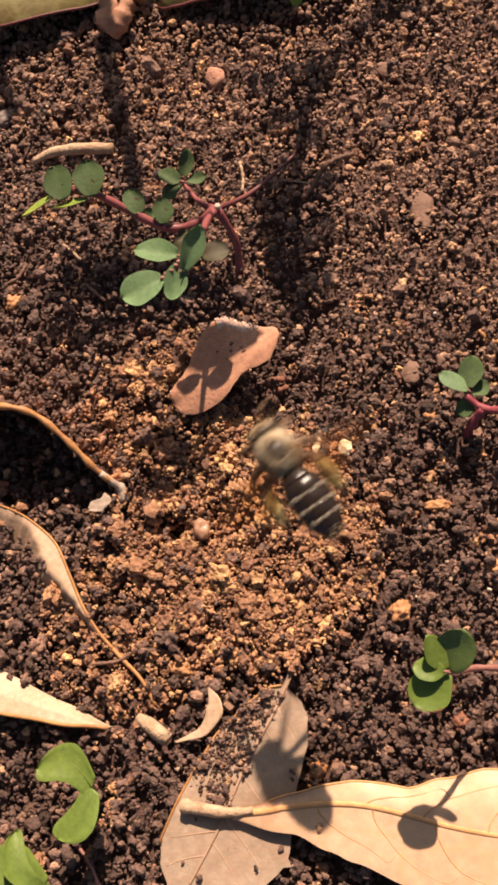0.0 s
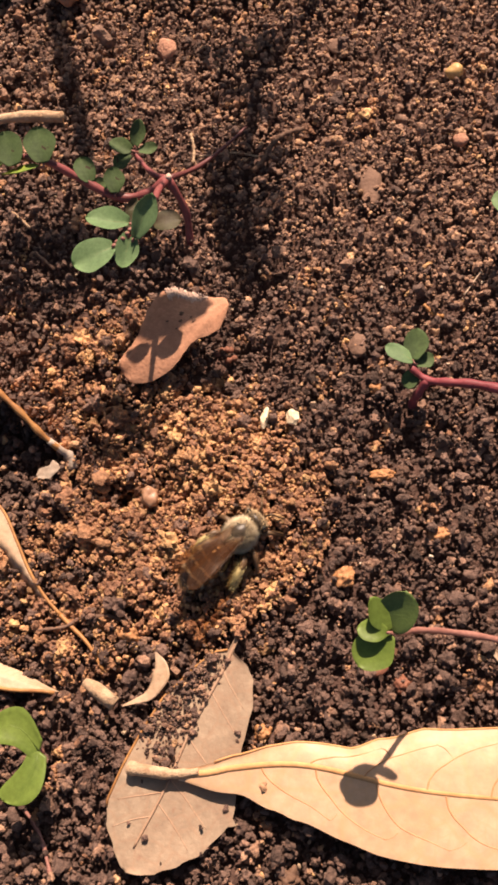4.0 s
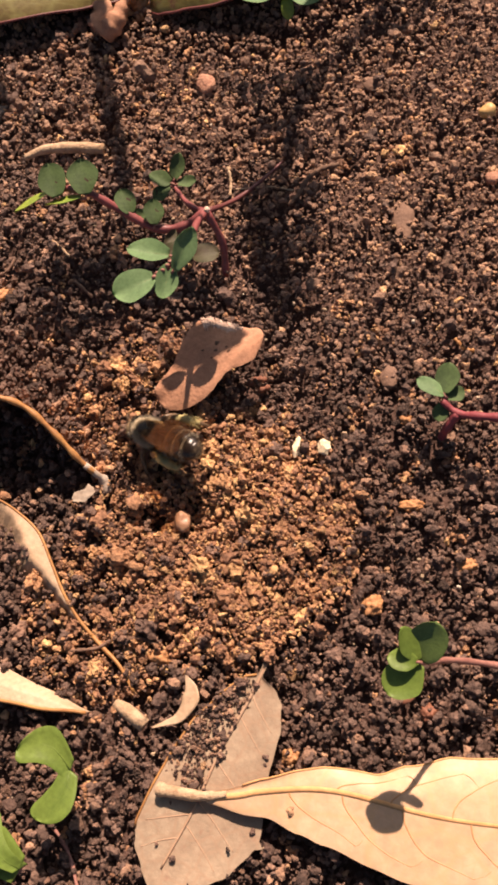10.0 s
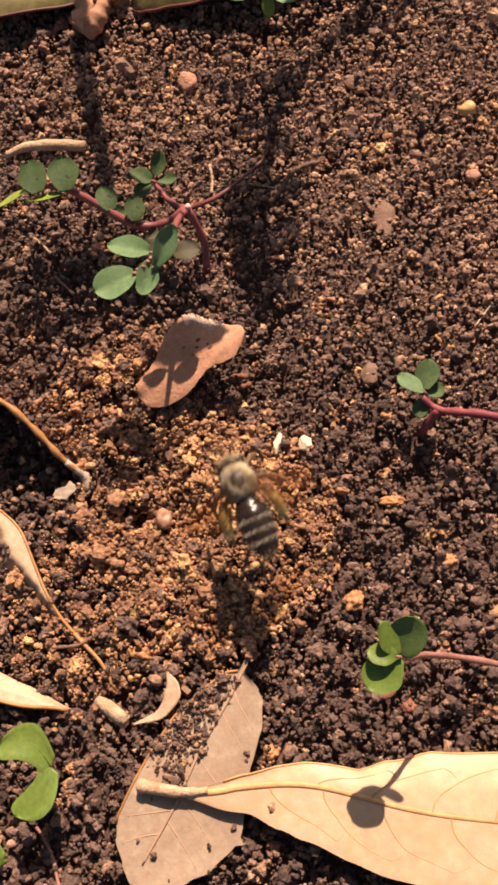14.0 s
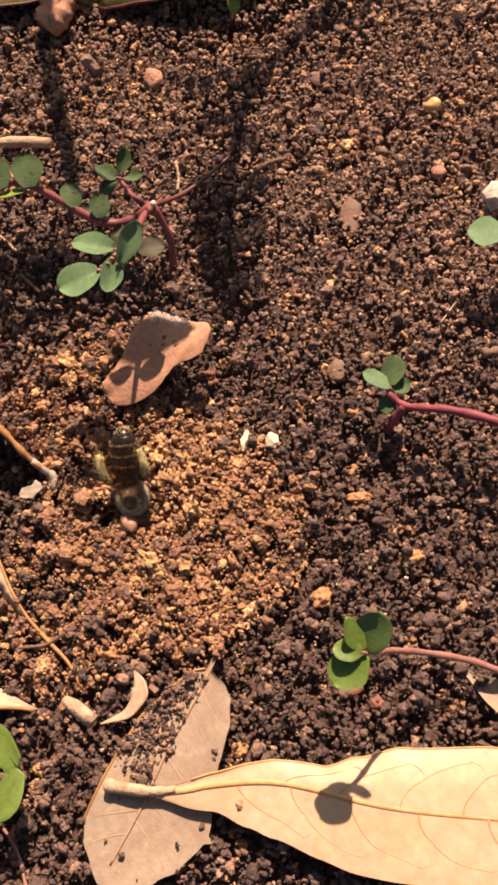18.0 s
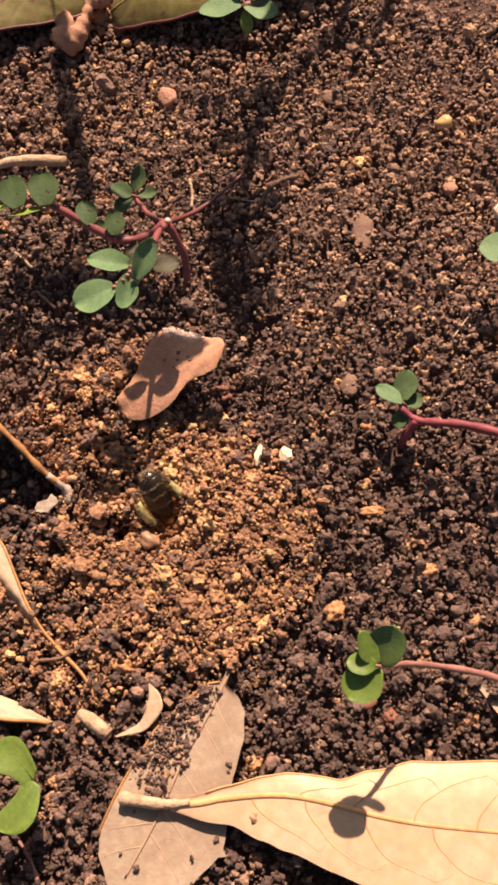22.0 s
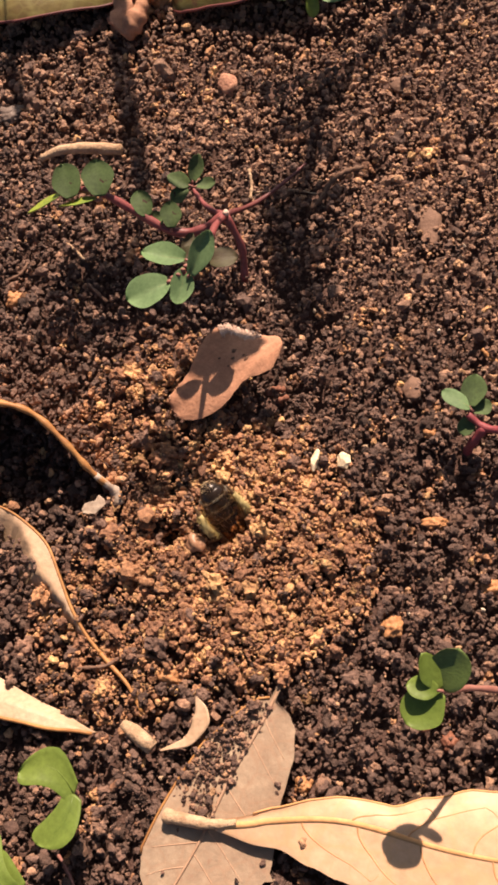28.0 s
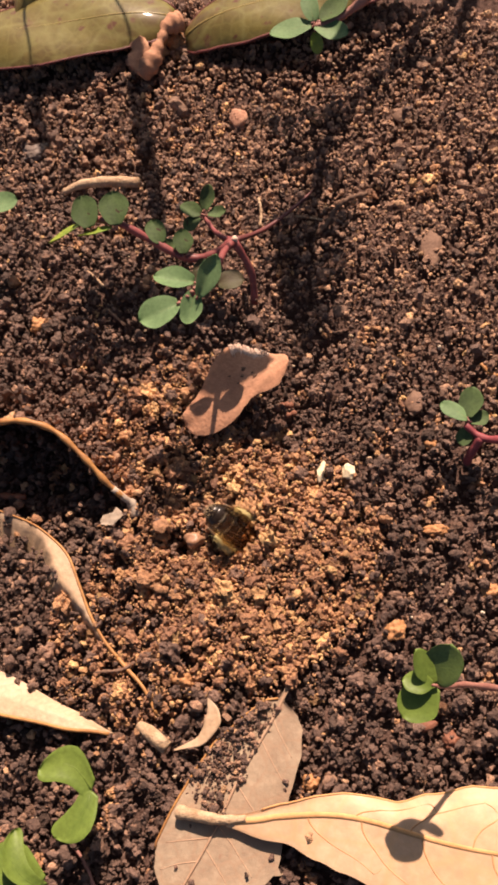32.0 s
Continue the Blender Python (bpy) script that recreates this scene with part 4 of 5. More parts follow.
def sprout():
    t = thing("spurge_shoot", "leafy green spurge shoot tip held above the soil", "plant", (14.0, -26.5, 0))
    o = Vector((14.0, -26.5, 0))

    def L(p):
        return tuple(Vector(p) - o)
    stem(t, [L((-0.6, -24.0, 14.2)), L((0.5, -23.8, 12.4)), L((2.0, -23.4, 9.6)), L((5, -23.4, 6.2)), L((9, -24.0, 4)), L((12.5, -25.2, 2.6)), L((18, -27, 0.2))], 0.24, 0.42, STEMPK)
    for ln, wd, mat, at, turn in ((4.0, 3.6, SEEDG, (-0.7, -24.0, 14.3), (0, 4, 222)), (4.2, 3.4, OLIVEG, (-0.5, -23.8, 14.2), (0, -42, 66)),
                                  (3.6, 2.0, SEEDG, (-0.8, -23.8, 14.4), (20, -40, 116)), (2.6, 1.9, SEEDG, (-0.9, -24.0, 14.9), (0, -8, 172))):
        oval(ln, wd, mat, t, L(at), turn, 0.08)
    d = thing("dead_leaf", "curled dry brown leaf beside the spurge stem", "leaf", (8.6, -24.6, 0.3), (0, 0, -42))
    part("blade", blade(13, profile((0, 0.2, 0.3), (0.3, 1.5, 1.2), (0.7, 2.2, 1.6), (1, 0.8, 0.8)), 30, 10, cup=0.5, lift=lambda s, u: 0.5 + 0.6 * math.sin(3 * s), thick=0.2), GREY, d)


def seed_leaf(length, width, bend, parent, turn, curl=0.0):
    """A seed leaf: narrow at its base, broad and round at its end, bowed sideways."""
    def half(s):
        w = width / 2 * (0.6 + 0.4 * min(1, s / 0.5) ** 1.1) * max(0.0, 1 - max(0, (s - 0.62) / 0.38) ** 2.4) ** 0.5 + 0.03
        return w * (1 + 0.03 * math.sin(9 * s)), w
    ob = part("seed_leaf", blade(length, half, 36, 12, bend=bend, lift=lambda s, u: curl * u * u + 0.5 * math.sin(2.2 * s) - 0.12 * math.cos(5 * s) * u, thick=0.3), SEEDG, parent)
    ob.matrix_basis = pose(0, 0, 0, *turn)
    part("vein", tube([(length * q, bend * math.sin(math.pi * q), 0.5 * math.sin(2.2 * q) + 0.11) for q in (0, 0.2, 0.4, 0.6, 0.75)], [0.1, 0.08, 0.07, 0.06, 0.04], 6), SEEDG, ob)


def seedling(at, label, lobes):
    t = thing("seedling", label, "plant", at, (0, 0, 0), "seedlings in the soil")
    stem(t, [(-1.6, -0.2, -0.5 - at[2]), (-1.2, -0.1, -at[2] / 2), (-0.3, 0, -0.3)], 0.4, 0.5, STEMPK)
    for ln, wd, bend, tn, curl in lobes:
        seed_leaf(ln, wd, bend, t, tn, curl)


def top_plants():
    t = thing("glossy_leaf", "glossy olive-green leaf with reddish margin near the soil", "leaf", (-33.2, 65.4, 1.2), (0, 0, 182))
    lift = lambda s, u: 0.2 + 2.0 * (1 - math.exp(-11 * s)) + 0.9 * math.sin(2.6 * s) - 0.9 * u * u + 0.2 * math.sin(12 * s + 3 * u)
    blunt = profile((0, 1.6, 2.0), (0.03, 2.8, 3.2), (0.08, 3.8, 4.2), (0.2, 4.9, 5.0), (0.45, 6.0, 5.4), (0.75, 4.6, 4.2), (1, 0.2, 0.2))
    part("blade", blade(40, blunt, 60, 14, lift=lift, thick=0.35), GLOSSY, t)
    for sg in (0, 1):
        part("margin", tube([(40 * s, (1 - 2 * sg) * blunt(s)[sg], lift(s, 1 - 2 * sg)) for s in [k / 40 for k in range(41)]], 0.2, 6), STEMDK, t, "dark red margin")
    part("midrib", tube([(40 * s, 0, lift(s, 0) + 0.08) for s in [k / 30 for k in range(31)]], [0.2 - 0.006 * k for k in range(31)], 6), RIBO, t, "yellowish midrib")
    t = thing("glossy_leaf", "glossy olive-green leaf with reddish margin near the soil", "leaf", (-31.4, 61.6, 1.4), (0, 0, 9))
    half = profile((0, 1.4, 1.6), (0.03, 2.4, 2.7), (0.1, 3.6, 3.6), (0.25, 4.8, 4.9), (0.5, 5.6, 5.2), (0.75, 4.6, 4.2), (1, 0.2, 0.2))
    part("blade", blade(34, half, 60, 14, lift=lift, thick=0.35), GLOSSY, t)
    for sg in (0, 1):
        part("margin", tube([(34 * s, (1 - 2 * sg) * half(s)[sg], lift(s, 1 - 2 * sg)) for s in [k / 40 for k in range(41)]], 0.2, 6), STEMDK, t, "dark red margin")
    part("midrib", tube([(34 * s, 0, lift(s, 0) + 0.08) for s in [k / 30 for k in range(31)]], [0.2 - 0.006 * k for k in range(31)], 6), RIBO, t, "yellowish midrib")
    t = thing("glossy_leaf", "glossy olive-green leaf with reddish margin near the soil", "leaf", (-56.0, 66.5, 2.0), (0, 0, 70))
    part("blade", blade(24, profile((0, 0.4, 0.4), (0.3, 3.0, 3.0), (0.7, 2.6, 2.6), (1, 0.2, 0.2)), 40, 10, lift=lift, thick=0.3), GLOSSY, t)
    t = thing("dry_stub", "torn pinkish-brown stub of dead leaf under glossy leaves", "leaf", (-35, 59.5, 0.6), (0, 0, 52))
    part("roll", tube(smooth_path([(-3.6, 0.3, 0.4), (-1.5, -0.2, 1.3), (1.0, 0.2, 2.0), (3.4, 0.8, 2.2), (5.2, 0.4, 1.6)], 6), [1.0 + 0.4 * math.sin(k * 0.35) + 0.16 * math.sin(k * 1.9) for k in range(25)], 11), BROWN, t)
    part("flap", blade(4.6, profile((0, 0.4, 0.3), (0.2, 1.3, 0.8), (0.45, 1.6, 1.3), (0.6, 1.2, 1.4), (0.8, 1.7, 0.9), (1, 0.5, 0.3)), 34, 10, lift=lambda q, u: 1.7 + 0.9 * q + 0.4 * u * math.sin(7 * q), thick=0.16), BROWN, t, "torn flap").matrix_basis = pose(-4.0 * MM, 0.6 * MM, 0, 10, 0, 28)
    t = thing("spurge_shoot", "green spurge shoot on a pink stem by glossy leaves", "plant", (-13.0, 54.5, 0))
    stem(t, [(0, 0.3, 7.6), (3, 1.2, 7.6), (6.5, 3.4, 7.8), (9.5, 6.2, 7.5), (16, 12, 3), (20, 16, -0.4)], 0.4, 0.8, STEMPK)
    for ln, wd, mat, at, turn in ((5.2, 3.2, GREEN, (-0.3, 0.4, 7.8), (10, -5, 185)), (4.2, 2.6, GREEN, (0.2, 0.2, 7.8), (0, 0, -20)), (4.4, 2.6, GREENDK, (0.8, 0.8, 8), (0, -10, 40)),
                                  (3.6, 2.2, GREEN, (0.0, 0.8, 8), (10, -20, 100)), (2.6, 1.6, YELG, (0.1, 0.0, 7.2), (0, 40, 270))):
        oval(ln, wd, mat, t, at, turn, 0.12)
    t = thing("spurge_shoot", "green spurge shoot beside a pale stone", "plant", (17.0, 20.5, 0))
    stem(t, [(-1.2, -0.6, 5.8), (1.5, 0, 5.0), (5, 0.5, 3), (9, 0.5, -0.3)], 0.4, 0.6, STEM)
    for ln, wd, mat, at, turn in ((4.0, 3.6, GREEN, (-1.0, -0.4, 6), (10, -5, 170)), (3.8, 2.8, GREEN, (-0.8, -0.3, 6.2), (0, -10, 60)), (3.2, 2.6, SEEDG, (-0.8, -0.6, 6.1), (0, 0, 285))):
        oval(ln, wd, mat, t, at, turn, 0.12)
    t = thing("spurge_shoot", "green spurge shoot with oval leaves on soil", "plant", (-55.0, 34.0, 0))
    stem(t, [(1.5, 0, 7.5), (0, 0.3, 5), (-3, 0.3, -0.3)], 0.4, 0.55, STEM)
    for ln, wd, mat, at, turn in ((3.8, 3.0, GREEN, (1.6, 0.2, 7.8), (0, -5, 10)), (3.6, 2.8, GREENDK, (1.4, 0.2, 7.8), (0, 0, 120)), (3.6, 2.8, GREEN, (1.4, -0.2, 7.8), (0, 0, 235))):
        oval(ln, wd, mat, t, at, turn, 0.12)
    # added stems and leaves, unseen overhead, set to throw the long shadows on the soil
    def over(x, y, z=34.0):
        return (x + 0.2167 * z - 14, y + 1.0417 * z - 110, z)
    t = thing("shadow_stem", "unseen leafy stem added overhead to cast shadows", "stem", (14, 110, 0))
    stem(t, [(6, 14, -1), (3, 7, 18), over(4, 58), over(-3.5, 54), over(-9.5, 47.5), over(-13, 42), over(-14, 36), over(-14.6, 28), over(-14, 19)], 1.1, 0.5, TWIG)
    for x, y, ln, wd, turn in ((-13.6, 41.5, 6.2, 3.4, 186), (-13.4, 39.0, 4.6, 3.4, 330), (-13.8, 36.5, 4.0, 3.2, 200), (-14.4, 32, 5.0, 3.6, 172), (-14.4, 31, 4.4, 3.6, 5), (-14.6, 27.5, 4.4, 3.4, 200),
                               (-14.4, 26, 4.0, 3.2, 340), (-14, 21.5, 3.6, 3.4, 190), (-13.9, 21, 4.2, 3.0, 300), (-14.2, 19, 3.6, 3.0, 250), (-15, 40.6, 5.0, 3.0, 172), (-14.6, 30.4, 4.6, 3.2, 185), (-14.2, 22.6, 4.0, 3.2, 170)):
        oval(ln * (0.75 if y > 35 else 1.1), wd * (0.8 if y > 35 else 1.2), GREENDK, t, over(x, y), (0, 0, turn), 0.1)
    t = thing("shadow_stem", "unseen leafy stems added overhead to cast shadows", "stem", (14, 110, 0))
    stem(t, [(-38, 22, -1), over(-42, 76, 24), over(-38.6, 56.5)], 0.5, 0.12, TWIG, "twig")
    stem(t, [over(-38.6, 56.5), over(-38.2, 54), over(-36.8, 47), over(-34.8, 39), over(-33.6, 33)], 1.3, 1.0, TWIG)
    stem(t, [(-50, 22, -1), over(-54, 74, 24), over(-53, 54)], 0.5, 0.12, TWIG, "twig")
    stem(t, [over(-53, 54), over(-52.5, 52.5), over(-51.4, 50), over(-50.6, 46.5)], 1.0, 0.8, TWIG)
    stem(t, [over(-33.6, 33), over(-34.5, 27), over(-35.5, 23)], 0.6, 0.3, TWIG, "twig")
    stem(t, [over(-35.5, 23), over(-32, 22.4), over(-28, 21.5), over(-22, 13), over(-19, 7.8)], 0.4, 0.16, TWIG, "twig")
    for x, y, ln, wd, turn in ((-37, 23.0, 6.0, 3.6, 172), (-38, 22.5, 6.0, 3.6, 188), (-19.2, 7.7, 9.6, 5.2, 166), (-36.5, 23, 5.0, 3.4, 15), (-34, 22.6, 6.0, 3.6, 340),
                               (-32, 22.4, 5.6, 3.4, 20), (-29, 22, 5.0, 3.2, 330), (-40.5, 22.5, 5.0, 3.4, 200), (-33, 24.6, 6.2, 3.6, 175), (-28, 24.4, 5.6, 3.4, 182), (-40, 24.8, 5.6, 3.6, 10), (-34, 20.9, 5.4, 3.0, 178), (-29, 20.9, 5.0, 3.0, 184), (-39.5, 21, 5.4, 3.2, 4)):
        oval(ln, wd, GREENDK, t, over(x, y), (0, 0, turn), 0.1)


def stones():
    for x, y, rx, ry, rz, mat, turn, label, cat in (
            (-23.9, 48.4, 1.0, 1.4, 0.6, STONEPK, 20, "pinkish rounded stone on dark soil", "stone"),
            (10.0, 40.4, 1.0, 0.9, 0.8, STONEYL, 0, "smooth yellowish pebble on dark soil", "pebble"),
            (10.0, 31.9, 0.9, 0.75, 0.6, STONEPK, 10, "small salmon-coloured pebble on soil", "pebble"),
            (-0.4, 27.6, 1.4, 2.8, 0.32, STONEFL, -8, "flat dull brown stone sunk in soil", "stone"),
            (-9.9, 0.0, 0.68, 0.8, 0.45, STONEWH, 20, "small white angular chip of stone", "stone"),
            (-12.9, 0.2, 0.42, 1.3, 0.5, STONEWH, -10, "slender pale chip on clay crumbs", "chip"),
            (-27.9, -22.0, 1.25, 0.85, 0.8, STONEOR, 0, "orange clay lump on dark soil", "lump"),
            (0.0, -27.8, 0.9, 1.0, 0.9, STONERD, 30, "rust-red lump of clay", "lump"),
            (-14.0, -32.0, 0.9, 0.9, 0.8, STONEOR, 0, "yellow-orange lump beside dead leaf", "lump"),
            (-0.8, -6.6, 1.35, 0.75, 0.7, STONEOR, 0, "yellowish orange clay lump", "lump"),
            (-5.3, -17.0, 1.3, 1.1, 0.8, STONEOR, 40, "crumbly orange clay lump", "lump"),
            (-2.9, 46.3, 1.6, 1.1, 0.35, STONEFL, -15, "flat reddish stone in fine soil", "stone"),
            (-48.9, 21.4, 1.1, 1.2, 0.9, STONEOR, 0, "orange clay lump on dark soil", "lump"),
            (4.4, -13.2, 1.0, 0.9, 0.85, STONEOR, 20, "orange clay lump on dark soil", "lump"),
            (-2.7, 8.0, 0.95, 1.35, 0.32, STONEFL, 0, "flat reddish brown stone beside spurge shoot", "stone"),
            (-1.0, 3.0, 0.9, 0.65, 0.6, STONEOR, -10, "orange clay lump on dark soil", "lump"),
            (16.6, 28.0, 2.2, 1.7, 0.9, STONEPL, 30, "pale angular stone chip beside spurge", "stone"),
            (-2.4, -26.4, 1.2, 0.5, 0.4, STONERD, 20, "small crimson seed husk on soil", "husk"),
            (-52.0, 47.2, 1.9, 1.4, 0.6, STONEGR, 10, "grey-brown clod sunk in fine soil", "lump"),
            (-11.0, 19.8, 0.9, 0.7, 0.3, STONEFL, 15, "dull brown stone in dark soil", "stone"),
            (-40.3, -30.0, 1.3, 1.6, 1.1, STONEBR, 0, "rounded brown lump behind seedling", "lump"),
            (-12.0, -45.5, 1.2, 1.1, 0.9, STONEBR, 0, "brown soil lump in shade of dead leaf", "lump"),
            (-35.6, 60.8, 1.3, 1.4, 1.1, STONEOR, 20, "orange-brown lump under glossy leaf", "lump"),
            (-38.6, 59.8, 1.2, 1.5, 1.0, STONEPK, -20, "pinkish lump under glossy leaf", "lump"),
            (-33.2, 62.2, 1.4, 1.2, 1.1, STONEOR, 50, "orange-brown lump under glossy leaf", "lump")):
        z = float(ground_z(np.float64(x), np.float64(y)))
        if cat == "lump":
            v, f = LUMPS[int(abs(x * 7 + y * 3)) % len(LUMPS)]
            ob = sheet_mesh(cat, v * np.array([rx, ry, rz]) * 1.1 * MM + np.array([0, 0, rz * 0.35 * MM]), f, mat)
        else:
            sharp = cat == "chip" or "angular" in label
            ob = part(cat, pebble(rx, ry, rz, x + y, 0.4 if sharp else 0.22 if cat == "stone" else 0.16, 2 if sharp else 3), mat)
            if sharp:
                ob.data.polygons.foreach_set("use_smooth", [False] * len(ob.data.polygons))
        ob.matrix_world = pose(x * MM, y * MM, (z + (0.1 if cat == "lump" else 0.15 if "flat" in label else 0.75 if "chip" in label else 0.4)) * MM, 0, 0, turn)
        tagged(ob, label, cat)


def litter():
    """Rootlets and husks lying loose on the soil."""
    for pts, r, mat, name, label in (
            ([(-42.9, 28.2), (-41.5, 27.0), (-40.4, 25.8)], 0.22, TWIG, "rootlet", "short dry rootlet on dark soil"),
            ([(-47.5, 26.0), (-48.4, 24.6), (-50.2, 23.9)], 0.25, STONEFL, "rootlet", "dull brown bent rootlet on soil"),
            ([(-13.6, 30.2), (-12.6, 31.4), (-11.4, 33.4), (-9.8, 34.6), (-7.6, 35.2)], 0.42, STONEBR, "husk", "dark curled husk on fine soil"),
            ([(-21.0, 36.2), (-20.7, 34.4), (-20.8, 32.4)], 0.25, TWIG, "stick", "pale upright splinter beside spurge stem"),
            ([(-20.4, 33.4), (-16.0, 33.2), (-13.0, 32.2)], 0.14, TWIG, "rootlet", "thin pale rootlet beside spurge stem"),
            ([(8.9, 12.6), (10.9, 15.3)], 0.13, GRITM, "splinter", "thin whitish splinter on dark soil"),
            ([(-39.6, 22.5), (-37.2, 20.2)], 0.25, STONEFL, "rootlet", "dull brown straight rootlet on soil"),
            ([(-32.0, -20.2), (-29.6, -20.0), (-27.2, -21.3)], 0.3, STONEBR, "rootlet", "dark thin rootlet beside clay lump"),
            ([(-37.6, -21.2), (-34.6, -21.0), (-33.0, -20.2)], 0.25, STONEFL, "rootlet", "dull brown rootlet by a buried leaf"),
            ([(-56.0, 0.2), (-51.5, -0.6), (-48.4, -0.8)], 0.5, STONERD, "twig", "short reddish twig by curled leaf"),
            ([(-40.0, -37.5), (-37.0, -41.0), (-35.2, -45.5)], 0.28, STEMPK, "rootlet", "pinkish thin stalk beside seedling"),
            ([(4.6, 12.0), (5.6, 10.8), (6.6, 10.4)], 0.3, RIM, "husk", "tiny orange husk on dark soil"),
            ([(-18.6, 8.4), (-17.4, 8.9), (-16.4, 8.7)], 0.45, STONERD, "husk", "dark red curled husk beside dead leaf"),
            ([(-17.4, 7.4), (-16.0, 7.9)], 0.4, STONERD, "husk", "dark red flake in shade of dead leaf"),
            ([(13.0, 8.5), (15.5, 8.8)], 0.7, STONEFL, "lump", "dusty brown flat clod on soil")):
        mid = pts[len(pts) // 2]
        full = [(x - mid[0], y - mid[1], float(ground_z(np.float64(x), np.float64(y))) + 0.45 + r) for x, y in pts]
        p = smooth_path(full, 6)
        ob = part(name, tube(p, [r * (0.75 + 0.25 * math.sin(2.2 * i + r * 9)) for i in range(len(p))], 7), mat)
        ob.matrix_world = pose(mid[0] * MM, mid[1] * MM, 0)
        tagged(ob, label, name)


LUMPS = crumb_shapes(7, 4, 90, 34, (0.55, 0.8), (0.16, 0.34), 0.72)
BURROW_PEBBLE = tagged(part("pebble", pebble(0.95, 1.1, 0.85, 3.3, 0.3), STONEBE), "brown-orange smooth pebble beside the bee burrow", "pebble")
big_tan_leaf()
oval_leaf()
brown_fragment()
curled_leaf()
buried_leaves()
crescent_fragment()
spurge()
right_spurge()
sprout()
seedling((-35.4, -33.3, 4.8), "bright green seedling with two rounded seed leaves", [(5.7, 3.7, -1.5, (0, -8, 160), 0.3), (5.6, 3.2, 1.0, (0, 2, 234), 0.2)])
seedling((-40.4, -42.6, 4.0), "green seedling whose curled seed leaf holds a crumb", [(6.2, 2.6, 1.5, (38, -4, 121), 0.4), (6.2, 4.6, -0.4, (0, 0, 152), 0.2)])
top_plants()
stones()
litter()


# ---- the bee ----
def bee_material(name, base, rough, spec=0.5, sheen=0.0):
    m, nt, bsdf, ns, ln = nodes_of(name)
    n = noise_node(nt, 1500, 4, 0.6)
    r = ramp_node(nt, [(0.3, tuple(c * 0.7 for c in base)), (0.7, tuple(min(1, c * 1.15) for c in base))])
    ln.new(n.outputs["Fac"], r.inputs[0])
    ln.new(r.outputs[0], bsdf.inputs["Base Color"])
    bsdf.inputs["Roughness"].default_value, bsdf.inputs["Specular IOR Level"].default_value = rough, spec
    n2 = noise_node(nt, 9000, 3, 0.6)
    add_bump(nt, bsdf, n2.outputs["Fac"], 0.3, 0.00004)
    return m


def wing_material():
    m, nt, bsdf, ns, ln = nodes_of("wing_membrane")
    n = noise_node(nt, 700, 3, 0.5)
    r = ramp_node(nt, [(0.35, (0.085, 0.036, 0.016)), (0.65, (0.15, 0.066, 0.03))])
    ln.new(n.outputs["Fac"], r.inputs[0])
    ln.new(r.outputs[0], bsdf.inputs["Base Color"])
    bsdf.inputs["Roughness"].default_value = 0.28
    bsdf.inputs["Specular IOR Level"].default_value = 0.6
    tr = ns.new("ShaderNodeBsdfTransparent")
    tr.inputs["Color"].default_value = (0.94, 0.86, 0.76, 1)
    mx = ns.new("ShaderNodeMixShader")
    mx.inputs[0].default_value = 0.88
    ln.new(bsdf.outputs[0], mx.inputs[1])
    ln.new(tr.outputs[0], mx.inputs[2])
    ln.new(mx.outputs[0], ns["Material Output"].inputs["Surface"])
    return m


BLACK = bee_material("bee_cuticle", (0.02, 0.013, 0.009), 0.24, 0.4)
DUSK = bee_material("bee_thorax", (0.034, 0.025, 0.016), 0.4, 0.4)
FUZZ = bee_material("bee_fuzz", (0.6, 0.5, 0.34), 0.7, 0.3)
GREYF = bee_material("bee_grey_fuzz", (0.42, 0.31, 0.18), 0.7, 0.3)
PALEF = bee_material("bee_band_hair", (0.36, 0.31, 0.235), 0.7, 0.3)
POLLEN = bee_material("bee_pollen_hair", (0.45, 0.37, 0.17), 0.75, 0.2)
LEGM = bee_material("bee_leg", (0.12, 0.07, 0.035), 0.45, 0.4)
EYE = bee_material("bee_eye", (0.03, 0.028, 0.02), 0.25, 0.6)
VEINB = bee_material("wing_vein", (0.06, 0.028, 0.014), 0.4)
WING = wing_material()


def ellipsoid(rx, ry, rz, at=(0, 0, 0), subdiv=4, wobble=0.0):
    bm = bmesh.new()
    bmesh.ops.create_icosphere(bm, subdivisions=subdiv, radius=1)
    for v in bm.verts:
        k = 1 + wobble * noise.noise(v.co * 3)
        v.co = Vector((at[0] + v.co.x * rx * k, at[1] + v.co.y * ry * k, at[2] + v.co.z * rz * k)) * MM
    return bm


def fuzz(bm, g, rx, ry, rz, at, count, length, keep, thick=0.035, back=0.35):
    """Hairs standing on an ellipsoid, leaning back."""
    made = 0
    while made < count:
        d = Vector((g.gauss(0, 1), g.gauss(0, 1), g.gauss(0, 1))).normalized()
        if not keep(d):
            continue
        made += 1
        p = Vector((at[0] + d.x * rx, at[1] + d.y * ry, at[2] + d.z * rz))
        n = Vector((d.x / rx, d.y / ry, d.z / rz)).normalized()
        tip = p + (n + Vector((-back, 0, 0)) + Vector((g.uniform(-1, 1), g.uniform(-1, 1), g.uniform(-1, 1))) * 0.35).normalized() * length * g.uniform(0.6, 1.2)
        side = n.cross(Vector((0.3, 0.5, 0.8))).normalized()
        up = n.cross(side)
        base = [bm.verts.new((p + thick * (math.cos(a) * side + math.sin(a) * up)) * MM) for a in (0, 2.1, 4.2)]
        top = bm.verts.new(tip * MM)
        for k in range(3):
            bm.faces.new((base[k], base[(k + 1) % 3], top))
    return bm


